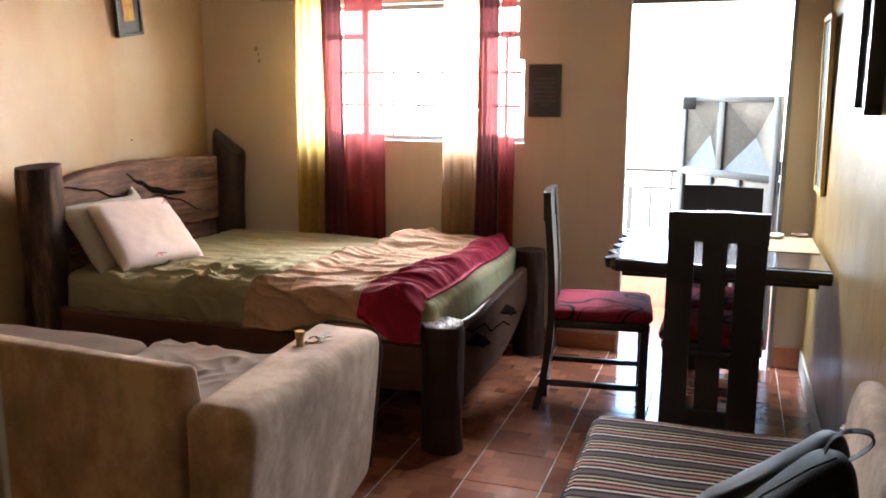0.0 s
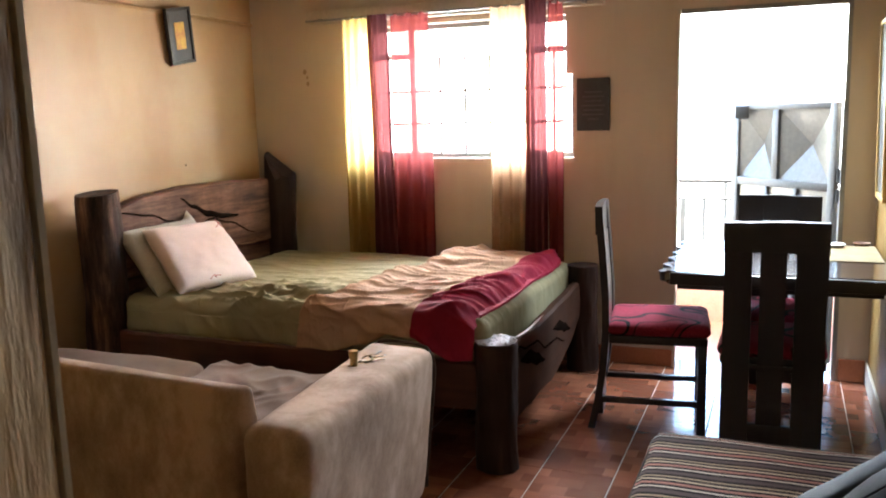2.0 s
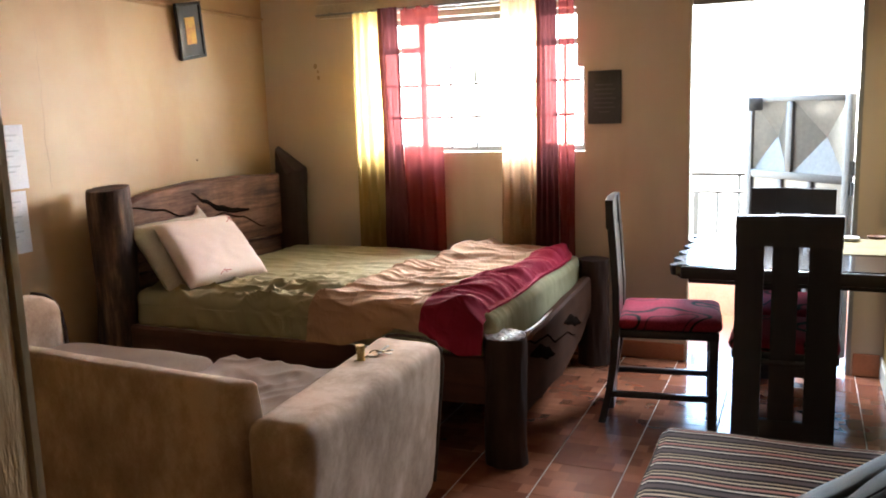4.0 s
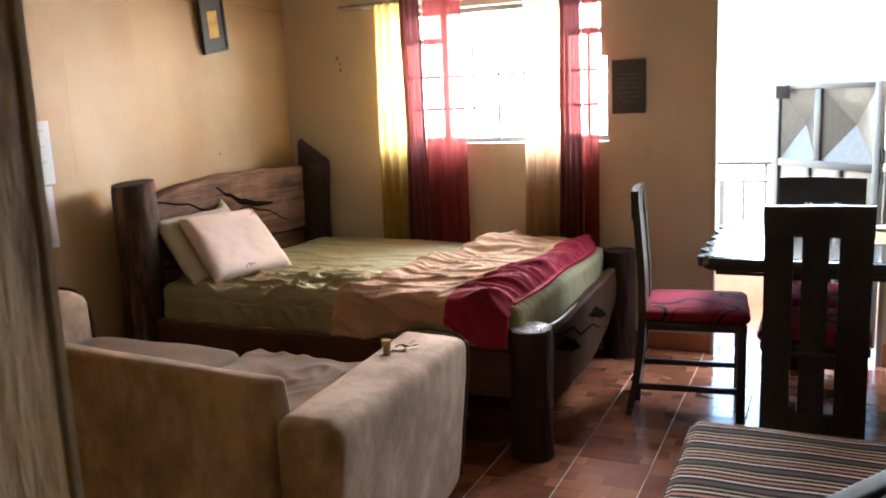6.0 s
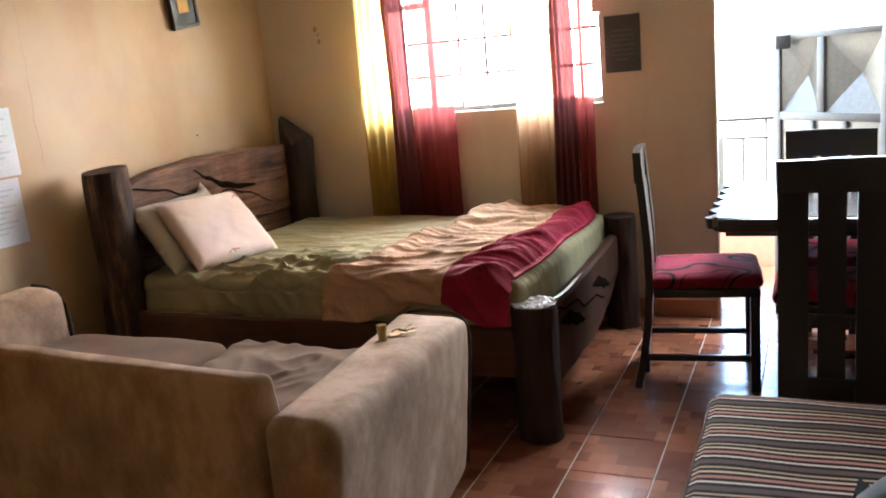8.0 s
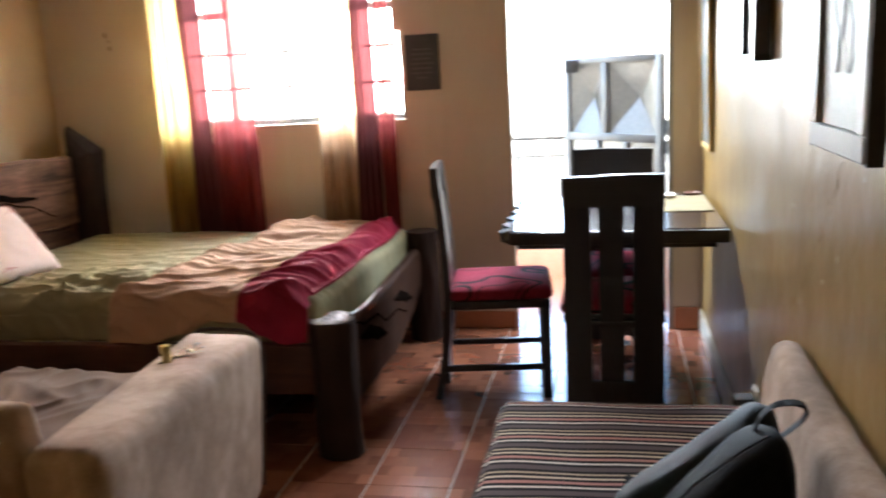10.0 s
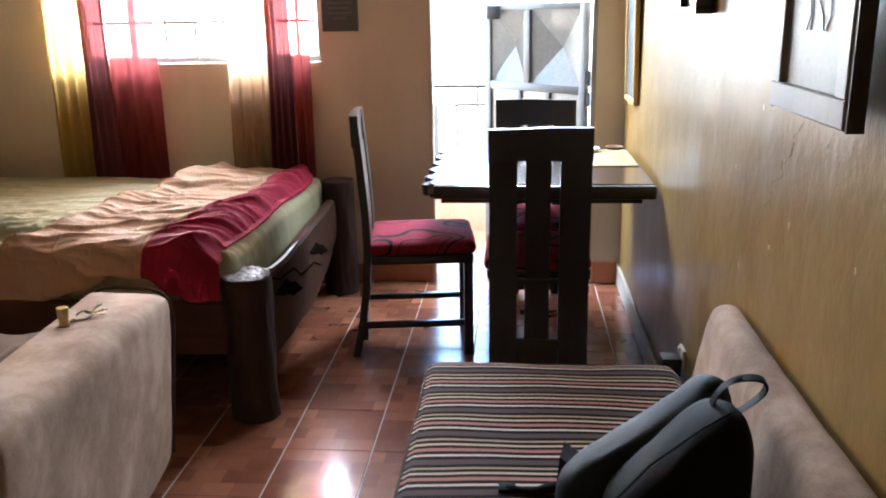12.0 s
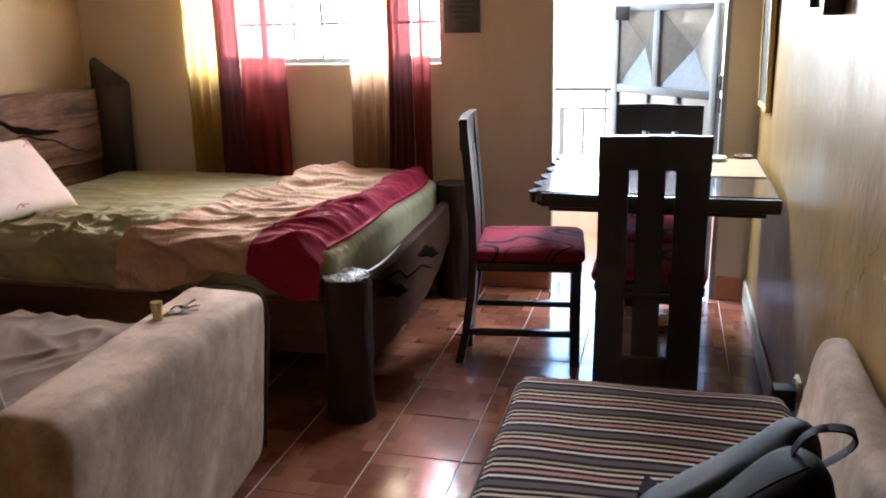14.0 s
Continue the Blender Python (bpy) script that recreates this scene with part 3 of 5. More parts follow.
    part("bottom_rail", tube([(-1.9, 5.48, 0.31), (2.4, 5.48, 0.31)], 0.012), M_RAILING, r)
    for k in range(31):
        x = -1.85 + k * 0.14
        part("baluster", tube([(x, 5.48, 0.31), (x, 5.48, 0.84 if k % 6 else 0.965)], 0.012, 6), M_RAILING, r)
    for k in (0, 10, 20, 30):
        x = -1.85 + k * 0.14
        part("post", box(x - 0.018, x + 0.018, 5.462, 5.498, 0.23, 0.84), M_RAILING, r)
    solo("kerb", box(-1.95, 2.45, 5.38, 5.56, -0.1, 0.245, 0.01), M_SALMON, "salmon painted masonry kerb of the balcony", "kerb", kind="structure")
    solo("balcony_floor", box(-1.95, 2.45, YF + T, 5.38, -0.12, -0.004), M_SKIRT, "terracotta balcony floor", "floor", kind="structure", smooth=0)


balcony()
ground = surface("pale_dry_ground", (0.34, 0.30, 0.24), (0.46, 0.42, 0.35), 0.05, 1.0, (0.85, 0.95), world_space=True)
solo("ground", box(-400, 400, 6.2, 800, -3.3, -3.2), ground, "dry pale ground far below the balcony", "ground", kind="structure", smooth=0)


# curtains
def curtain_panel(x0, x1, y, z0, z1, folds, seed, lean=0.0):
    rnd = random.Random(seed)
    ph = rnd.random() * 6

    def f(u, v):
        z = z0 + (z1 - z0) * v
        spread = 1 - 0.10 * v
        x = (x0 + x1) / 2 + (u - 0.5) * (x1 - x0) * spread + lean * (1 - v) + 0.008 * n3(u * 3, v * 3, seed)
        a = 0.021 * (1 - 0.35 * v)
        return (x, y + a * math.sin(ph + u * folds * 2 * math.pi + 0.7 * n3(u * 2, v * 2, seed)) + 0.012 * n3(u * 5, v * 4, seed + 4), z)

    return sheet(max(24, int(folds * 12)), 36, f)


c1 = thing("curtain", (-2.08, 4.12, 0.42), "sheer curtain in yellow, plum and red voile bands", "curtain", "window curtains")
part("panel", curtain_panel(-2.37, -2.12, 4.125, 0.42, 2.06, 4, 1), M_YELLOW, c1, "yellow voile band")
part("panel", curtain_panel(-2.16, -2.015, 4.085, 0.42, 2.06, 3, 2, 0.02), M_PLUM, c1, "dark plum voile band")
part("panel", curtain_panel(-2.04, -1.765, 4.12, 0.42, 2.06, 3, 3), M_RED, c1, "red voile band")
c2 = thing("curtain", (-1.18, 4.12, 0.42), "sheer curtain in peach, plum and red voile bands", "curtain", "window curtains")
part("panel", curtain_panel(-1.40, -1.145, 4.12, 0.42, 2.06, 4, 5), M_CREAM, c2, "peach voile band")
part("panel", curtain_panel(-1.175, -1.04, 4.08, 0.42, 2.09, 4, 6), M_PLUM, c2, "dark plum voile band")
part("panel", curtain_panel(-1.06, -0.965, 4.12, 0.42, 2.07, 2, 7), M_RED, c2, "red voile band")
pel = thing("curtain_board", (-1.68, 4.16, 2.03), "cream painted curtain board with a thin rod", "curtain board")
part("board", box(-2.62, -0.75, 4.155, YF - 0.002, 2.035, 2.115, 0.004), M_PELMET, pel)
part("rod", tube([(-2.60, 4.12, 2.05), (-0.80, 4.12, 2.06)], 0.007), M_STEEL, pel)
for x in (-2.5, -1.65, -0.85):
    part("bracket", box(x - 0.01, x + 0.01, 4.115, 4.155, 2.045, 2.062), M_STEEL, pel)


# soft shapes
def soft(x0, x1, y0, y1, z0, z1, r, cuts=14, puff=0.0, amp=0.0, s=6.0, seed=0.0):
    """A rounded, slightly uneven upholstered block."""
    bm = bmesh.new()
    bmesh.ops.create_cube(bm, size=1.0)
    bmesh.ops.subdivide_edges(bm, edges=bm.edges[:], cuts=cuts, use_grid_fill=True)
    c = Vector(((x0 + x1) / 2, (y0 + y1) / 2, (z0 + z1) / 2))
    h = Vector(((x1 - x0) / 2, (y1 - y0) / 2, (z1 - z0) / 2))
    for v in bm.verts:
        q = v.co.copy()
        p = Vector((q.x * 2 * h.x, q.y * 2 * h.y, q.z * 2 * h.z))
        inner = Vector([max(-(h[i] - r), min(h[i] - r, p[i])) for i in range(3)])
        d = p - inner
        if d.length > 1e-6:
            p = inner + d.normalized() * r
        p.z += puff * (1 - (2 * q.x) ** 2) * (1 - (2 * q.y) ** 2) * (1 if q.z > 0 else 0.2)
        if amp:
            w = c + p
            p += d.normalized() * amp * n3(w.x + seed, w.y, w.z, s) if d.length > 1e-6 else Vector()
        v.co = c + p
    return bm


def rumple(bm, amp=0.004, s=6.0, cuts=14, seed=0.0):
    """Splits the long faces of an upholstered block and dents them a little."""
    long = [e for e in bm.edges if e.calc_length() > 0.12]
    bmesh.ops.subdivide_edges(bm, edges=long, cuts=cuts, use_grid_fill=True)
    bmesh.ops.recalc_face_normals(bm, faces=bm.faces)
    bm.normal_update()
    for v in bm.verts:
        x, y, z = v.co
        v.co += v.normal * amp * (n3(x + seed, y, z, s) + 0.7 * (1 - abs(n3(x * 0.5 + seed, y * 1.6, z * 0.5, s * 1.7)) * 2) - 0.3)
    return bm


def log(cx, cy, r, z0, z1, seed, top=None, n=48, rings=30, lean=(0, 0)):
    """A rough tree trunk post; top(a) gives the height of its rim."""
    out = []
    for k in range(rings + 1):
        t = k / rings
        ring = []
        for i in range(n):
            a = 2 * math.pi * i / n
            rr = r * (1 + 0.035 * n3(math.cos(a) * 9, math.sin(a) * 9, t * 5 + seed) + 0.12 * n3(math.cos(a) * 1.2, math.sin(a) * 1.2, t * 2.5 + seed) + 0.05 * n3(math.cos(a) * 4, math.sin(a) * 4, t * 3 + seed) + 0.10 * max(0, 0.25 - t))
            if t > 0.97:
                rr *= 0.965
            zt = z1 if top is None else top(a)
            ring.append((cx + lean[0] * t + rr * math.cos(a), cy + lean[1] * t + rr * math.sin(a), z0 + (zt - z0) * t))
        out.append(ring)
    return loft(out)


# bed
bed = thing("bed", (-1.85, 3.3, 0), "rustic dark log bed with slab headboard and unmade green mattress", "bed")
part("head_post", log(-2.915, 2.585, 0.104, 0.004, 1.14, 3, lambda a: 1.130 + 0.010 * math.sin(a), lean=(0.032, -0.02)), M_LOG_HEAD, bed, "rough dark log post")
part("head_post", log(-2.848, 4.085, 0.098, 0.004, 1.2, 8, lambda a: 1.075 + 0.175 * max(0, math.cos(a - 3.35)) ** 0.8 + 0.035 * max(0, math.cos(a)) ** 3 + 0.012 * math.sin(5 * a), lean=(0.022, 0)), M_LOG, bed, "dark log post with a split pointed top")
part("foot_post", log(-0.871, 2.592, 0.0905, 0.004, 0.540, 5), M_LOG, bed, "charred dark log post")
part("foot_post", log(-0.836, 4.04, 0.086, 0.004, 0.605, 12), M_LOG, bed, "charred dark log post")


def board(x0, x1, y0, y1, low, high, n=40):
    """A plank across the head or the foot of the bed with live edges."""
    rings = []
    for k in range(n + 1):
        y = y0 + (y1 - y0) * k / n
        a, b = low(y), high(y)
        w = 0.006 * n3(y * 6, 1.7, x0)
        rings.append([(x0 + w, y, a), (x1 + w, y, a), (x1 + w + 0.004, y, (a + b) / 2), (x1 + w, y, b - 0.012), (x1 + w - 0.012, y, b), (x0 + w + 0.008, y, b)])
    return loft(rings)


def head_top(y):
    t = (y - 2.62) / 1.43
    return 1.035 + 0.070 * (1 - (1 - min(1, t / 0.42)) ** 2) - 0.03 * max(0, t - 0.45) + 0.010 * n3(y * 4, 0.3) + 0.004 * n3(y * 15, 0.9)


hb = part("headboard", board(-2.925, -2.855, 2.62, 4.05, lambda y: 0.70 + 0.03 * n3(y * 3, 2.2), head_top), M_BEDWOOD, bed, "reddish brown live-edge slab headboard")
part("lower_headboard", board(-2.93, -2.875, 2.62, 4.05, lambda y: 0.40, lambda y: 0.685 + 0.03 * n3(y * 3, 2.2)), M_BEDWOOD, bed)
# near-black without gloss, painted where carved openings and holes would be in shade
M_HOLLOW_SHADE = surface("hollow_shade", (0.006, 0.004, 0.003), (0.014, 0.009, 0.007), 8, 60, (0.85, 0.95), spec=0.0)


def crack(points, widths, x):
    """A carved split: a thin near-black strip on the slab, painted as the shade inside."""
    fine = []
    for (p, q), (w0, w1) in zip(zip(points, points[1:]), zip(widths, widths[1:])):
        for k in range(8):
            t = k / 8
            s = t * t * (3 - 2 * t)
            fine.append((p[0] + (q[0] - p[0]) * t, p[1] + (q[1] - p[1]) * s, w0 + (w1 - w0) * t))
    fine.append((*points[-1], widths[-1]))
    return loft([[(x, y, z - w), (x + 0.0035, y, z - w * 0.5), (x + 0.0035, y, z + w * 0.5), (x, y, z + w)] for y, z, w in fine])


for pts, ws in (([(2.66, 1.02), (2.88, 0.985), (3.04, 0.933), (3.15, 0.885)], [0.004, 0.005, 0.005, 0.002]), ([(3.13, 1.045), (3.23, 0.990), (3.36, 0.935), (3.50, 0.905), (3.64, 0.895)], [0.003, 0.011, 0.019, 0.017, 0.006]), ([(3.27, 0.885), (3.38, 0.904), (3.55, 0.862), (3.80, 0.770)], [0.002, 0.005, 0.005, 0.002]), ([(2.65, 0.920), (2.75, 0.908), (2.84, 0.888)], [0.005, 0.005, 0.002])):
    part("split", crack(pts, ws, -2.851), M_HOLLOW_SHADE, hb)


def rail(y0, y1, x0, x1, low, high, n=40):
    rings = []
    for k in range(n + 1):
        x = x0 + (x1 - x0) * k / n
        a, b, w = low(x), high(x), 0.005 * n3(x * 5, y0, 4.4)
        rings.append([(x, y0 + w, a + 0.01), (x, y0 + w, b - 0.01), (x, y0 + w + 0.01, b), (x, y1, b), (x, y1, a)])
    return loft(rings)


part("side_rail", rail(2.545, 2.60, -2.84, -0.93, lambda x: 0.245 + 0.015 * n3(x * 3, 1), lambda x: 0.455 + 0.008 * n3(x * 4, 2)), M_BEDRAIL, bed)
part("side_rail", rail(4.06, 4.11, -2.82, -0.90, lambda x: 0.245, lambda x: 0.45), M_BEDRAIL, bed)
fb = part("footboard", board(-0.885, -0.835, 2.68, 3.97, lambda y: 0.155 + 0.06 * max(0, (y - 3.35) / 0.30) ** 1.3 * (1 if y < 3.65 else (0.3 / (y - 3.35)) ** 1.3) + 0.55 * max(0, y - 3.68) ** 1.25 + 0.01 * n3(y * 4, 6), lambda y: 0.47 + 0.05 * (y - 2.68) / 1.3 + 0.012 * n3(y * 5, 9)), M_FOOT_SHADED, bed, "carved slab footboard")
for pts, ws in (([(2.80, 0.40), (2.93, 0.385), (3.08, 0.335), (3.19, 0.30)], [0.004, 0.032, 0.030, 0.004]), ([(3.36, 0.405), (3.47, 0.395), (3.60, 0.355), (3.70, 0.325)], [0.004, 0.028, 0.026, 0.005]), ([(2.76, 0.475), (2.90, 0.435), (3.05, 0.425), (3.22, 0.352), (3.40, 0.345), (3.58, 0.29)], [0.003, 0.006, 0.005, 0.006, 0.005, 0.002])):
    part("split", crack(pts, ws, -0.829), M_HOLLOW_SHADE, fb)
part("slat_base", box(-2.84, -0.90, 2.60, 4.06, 0.36, 0.425), M_BEDRAIL, bed)


def ridge_low(x, y, s, p=3.0):
    return (1 - min(1.0, abs(n3(x, y, 7.3, s)) * 1.9)) ** p


def mattress():
    bm = soft(-2.80, -0.905, 2.572, 4.055, 0.425, 0.622, 0.05, 120)
    for v in bm.verts:
        x, y, z = v.co
        near = max(0.0, 1 - abs(y - 2.70) / 0.6)
        mid = math.exp(-((x + 2.05) / 0.42) ** 2)
        if z > 0.56:
            k = 0.15 + near * (0.35 + 0.9 * mid)
            v.co.z += k * (0.030 * ridge_low(x * 0.8 + 0.3 * y, y * 2.4, 3.4) + 0.020 * ridge_low(x * 1.8 - y, y * 3.2 + 5, 3.6)) + 0.010 * n3(x, y, 0, 2.0)
        elif y < 2.66:
            v.co.y -= 0.012 * ridge_low(x * 3.0 + z, z * 1.2, 3.0, 1.5) - 0.004
    return bm


matt = thing("mattress", (-1.85, 3.3, 0.425), "mattress in a crumpled olive green fitted sheet", "mattress")
part("fitted_sheet", mattress(), M_SHEET, matt, smooth=60)
hem = [(-2.79 + 1.885 * k / 60, 2.566 + 0.006 * n3(k * 0.9, 4), 0.446 + 0.012 * n3(k * 0.6, 8)) for k in range(61)]
part("gathered_hem", tube(hem, [0.010 + 0.005 * n3(k * 1.3, 2) for k in range(61)], 8), M_SHEET, matt, "gathered elastic edge of the sheet", 70)


def ridge(x, y, s, p=3.0):
    """Thin raised folds of cloth, 0 to 1."""
    return (1 - min(1.0, abs(n3(x, y, 1.3, s)) * 1.9)) ** p


def hem_height(u):
    """Height of the cover's near edge: it hangs at both ends and rides up between."""
    stops = ((0.0, 0.470), (0.18, 0.462), (0.36, 0.505), (0.52, 0.560), (0.62, 0.552), (0.74, 0.500), (0.88, 0.470), (1.0, 0.478))
    for (a, p), (b, q) in zip(stops, stops[1:]):
        if u <= b:
            t = (u - a) / (b - a)
            return p + (q - p) * t * t * (3 - 2 * t)
    return stops[-1][1]


def duvet_panel(a0, a1, nx):
    """One colour of the cover: the strip between two shares of its width."""
    def f(uu, v):
        s = v * 1.70
        u = a0 + (a1 - a0) * uu
        hem = hem_height(u)
        if s < 0.17:
            y, z = 2.535 + 0.02 * (s / 0.17), hem + (0.635 - hem) * s / 0.17
        elif s < 0.26:
            t = (s - 0.17) / 0.09
            y, z = 2.555 + 0.06 * (1 - math.cos(t * math.pi / 2)), 0.635 + 0.022 * math.sin(t * math.pi / 2)
        else:
            y, z = 2.615 + (s - 0.26), 0.657
        left = -1.77 + 0.27 * (y - 2.53) / 1.4 + 0.05 * n3(y * 3, 1.2) + 0.03 * n3(y * 9, 4)
        mid = -1.215 + 0.11 * (y - 2.58)
        right = -0.938 + 0.01 * (y - 2.5) + 0.018 * n3(y * 4, 7.7) - 0.05 * max(0.0, (y - 3.8) / 0.25) ** 2
        x = left + (mid - left) * u / 0.62 if u < 0.62 else mid + (right - mid) * (u - 0.62) / 0.38
        k = min(1.0, s / 0.25)
        wx, wy = x + 0.04 * n3(x * 3, y * 3, 6), y + 0.04 * n3(x * 3, y * 3, 9)
        along, across = 0.93 * wx + 0.36 * wy, -0.36 * wx + 0.93 * wy
        calm = 1 - 0.5 * max(0.0, min(1.0, (y - 3.3) / 0.5))
        z += k * calm * (0.016 * ridge(wx * 0.5 + 0.3 * wy, wy * 1.4, 3.0, 1.6) + 0.010 * ridge(wx * 0.55 - 0.45 * wy, wy * 2.4 + 3, 3.4, 2.2) - 0.010)
        z += k * (0.021 * ridge(along * 0.6, across * 3.0, 2.6, 2.0) + 0.013 * ridge(along * 0.8 + 3, across * 5.6, 2.9, 1.8) - 0.011)
        z += 0.034 * math.exp(-((x + 1.42) ** 2 / 0.035 + (y - 3.80) ** 2 / 0.035)) + 0.028 * math.exp(-((u - 0.07) / 0.07) ** 2) * k
        z += 0.042 * k * max(0.0, 1 - (abs(u - 0.78) / 0.22) ** 2) * (0.7 + 0.3 * math.exp(-((y - 2.8) / 0.3) ** 2))
        z += 0.009 * k * math.exp(-((u - 0.86) / 0.10) ** 2) * math.sin(across * 34 + 5 * n3(x * 4, y * 4, 3))
        z -= (0.06 * max(0, (u - 0.86) / 0.14) ** 2) * min(1.0, s / 0.3) + 0.055 * max(0, (0.05 - u) / 0.05) ** 2 * k
        if y > 4.0:
            z -= 0.5 * (y - 4.0) ** 1.2
        if s < 0.26:
            y -= 0.018 * (0.5 + 0.5 * math.sin(x * 24 + 4 * n3(x * 3, s * 6))) * (1 - s / 0.26) + 0.010 + 0.012 * ridge(x * 1.2 + s * 2.0, s * 1.5, 3.2, 1.6)
        else:
            z = max(z, 0.638)
        return (x, y, z)

    return sheet(nx, 210, f, 0.010)


dv = thing("duvet", (-1.3, 3.2, 0.64), "crumpled peach duvet with a crimson end lying on the bed", "duvet")
part("peach_panel", duvet_panel(0.0, 0.62, 90), M_PEACH, dv, "peach cotton part of the cover", 80)
part("crimson_panel", duvet_panel(0.62, 1.0, 60), M_CRIMSON, dv, "crimson cotton end of the cover", 80)


def pillow(name, w, h, t, m, material, label, group="pillows on the bed", taper=0.0, ear=0.0):
    bm = bmesh.new()
    n = 26
    rows = {}
    for side in (1, -1):
        for i in range(n + 1):
            for j in range(n + 1):
                u, v = 2 * i / n - 1, 2 * j / n - 1
                edge = i in (0, n) or j in (0, n)
                if side == -1 and edge:
                    rows[side, i, j] = rows[1, i, j]
                    continue
                pinch = 1 - 0.03 * (1 - abs(v) ** 3) * abs(u) ** 4 - 0.0 * v
                pinv = 1 - 0.03 * (1 - abs(u) ** 3) * abs(v) ** 4
                z = side * t / 2 * ((1 - abs(u) ** 7) * (1 - abs(v) ** 7)) ** 0.5 + 0.006 * n3(u * 2, v * 2, side + t * 50) + 0.004 * n3(u * 5, v * 5, side + t * 30)
                rows[side, i, j] = bm.verts.new((u * w / 2 * pinch * (1 - taper * v), v * h / 2 * pinv + ear * max(0, (u - 0.72) / 0.28) * max(0, (v - 0.6) / 0.4), z))
        for i in range(n):
            for j in range(n):
                q = [rows[side, i, j], rows[side, i + 1, j], rows[side, i + 1, j + 1], rows[side, i, j + 1]]
                bm.faces.new(q if side == 1 else q[::-1])
    bmesh.ops.remove_doubles(bm, verts=bm.verts[:], dist=1e-5)
    ob = solo(name, bm, material, label, "pillow", group, smooth=60)
    ob.matrix_world = m
    return ob


def frame_from(origin, xdir, ydir):
    x = Vector(xdir).normalized()
    z = x.cross(Vector(ydir)).normalized()
    y = z.cross(x)
    m = Matrix((x, y, z)).transposed().to_4x4()
    m.translation = origin
    return m


p1 = pillow("pillow", 0.51, 0.405, 0.10, frame_from((-2.575, 2.915, 0.778), (0.09, 0.50, -0.015), (-0.265, 0.055, 0.29)), M_PILLOW, "white pillow with a small printed emblem, propped up", taper=0.03)
pillow("pillow", 0.54, 0.40, 0.10, frame_from((-2.705, 2.885, 0.775), (0.03, 0.5, 0.005), (-0.235, 0.0, 0.30)), M_PILLOW_BACK, "grey-green pillow with a pointed corner leaning on the headboard", ear=0.055)
for k, (px, py, a) in enumerate(((-0.045, -0.162, 0.5), (0.195, 0.145, -0.4))):
    bm = bmesh.new()
    for q in range(3 if k == 0 else 2):
        own = box(-0.028, 0.028, -0.0024, 0.0024, -0.001, 0.001)
        bmesh.ops.transform(own, matrix=pose(px + 0.012 * q - 0.01, py + 0.012 * (q % 2), 0.0465 if k == 0 else 0.0455, 0, 0, 35 + 70 * q), verts=own.verts[:])
        join(bm, own)
    e = part("emblem", bm, M_PRINT, None, "small pink printed emblem", 0)
    e.parent = p1


# sofa with its back to the entrance
sofa = thing("sofa", (-1.9, 1.6, 0), "worn beige velvet sofa with dark piping", "sofa", "velvet sofas")
part("backrest", rumple(hexa([(-3.0, 1.26, 0.07), (-1.045, 1.065, 0.07), (-1.03, 1.30, 0.07), (-3.0, 1.50, 0.07), (-3.0, 1.24, 0.80), (-1.058, 1.06, 0.812), (-1.022, 1.125, 0.806), (-3.0, 1.315, 0.80)], 0.016, 3)), M_VELVET, sofa)
arm = part("armrest", rumple(hexa([(-1.03, 1.035, 0.06), (-0.865, 1.035, 0.06), (-0.995, 2.13, 0.06), (-1.23, 2.13, 0.06), (-1.02, 1.04, 0.728), (-0.825, 1.04, 0.730), (-0.925, 2.10, 0.648), (-1.20, 2.10, 0.658)], 0.050, 5)), M_VELVET, sofa, "thick rounded velvet armrest")
part("piping", tube([(-1.220, 2.114, 0.10), (-1.205, 2.104, 0.57), (-1.190, 2.100, 0.625), (-1.150, 2.097, 0.655), (-1.10, 2.095, 0.660), (-1.00, 2.094, 0.656), (-0.965, 2.095, 0.645), (-0.942, 2.096, 0.615), (-0.936, 2.098, 0.56), (-0.994, 2.122, 0.10)], 0.0065, 8), M_PIPING, arm)
arm2 = part("armrest", rumple(hexa([(-3.03, 1.40, 0.06), (-2.83, 1.38, 0.06), (-2.79, 2.19, 0.06), (-3.03, 2.19, 0.06), (-3.03, 1.40, 0.705), (-2.83, 1.38, 0.705), (-2.79, 2.17, 0.70), (-3.03, 2.17, 0.70)], 0.09, 6)), M_VELVET, sofa)
part("piping", tube([(-2.803, 2.158, 0.12), (-2.805, 2.150, 0.54), (-2.815, 2.146, 0.61), (-2.845, 2.144, 0.66), (-2.89, 2.142, 0.688), (-2.98, 2.142, 0.692)], 0.009, 6), M_PIPING, arm2)
part("seat_base", hexa([(-2.82, 1.42, 0.07), (-1.08, 1.26, 0.07), (-1.19, 2.06, 0.07), (-2.81, 2.10, 0.07), (-2.82, 1.42, 0.30), (-1.08, 1.26, 0.30), (-1.19, 2.06, 0.30), (-2.81, 2.10, 0.30)], 0.02), M_VELVET, sofa)
part("seat_cushion", soft(-2.80, -1.98, 1.40, 2.17, 0.30, 0.488, 0.05, 26, 0.02, 0.009, 6), M_THROW, sofa, "brown seat cushion")
part("seat_cushion", soft(-1.97, -1.17, 1.34, 2.16, 0.30, 0.462, 0.05, 26, 0.02, 0.009, 6, 3), M_THROW, sofa, "brown seat cushion")
for x, y in ((-2.9, 1.36), (-0.99, 1.12), (-1.1, 2.05), (-2.9, 2.1)):
    part("foot", box(x - 0.03, x + 0.03, y - 0.03, y + 0.03, 0, 0.075, 0.005), M_BLACKWOOD, sofa)
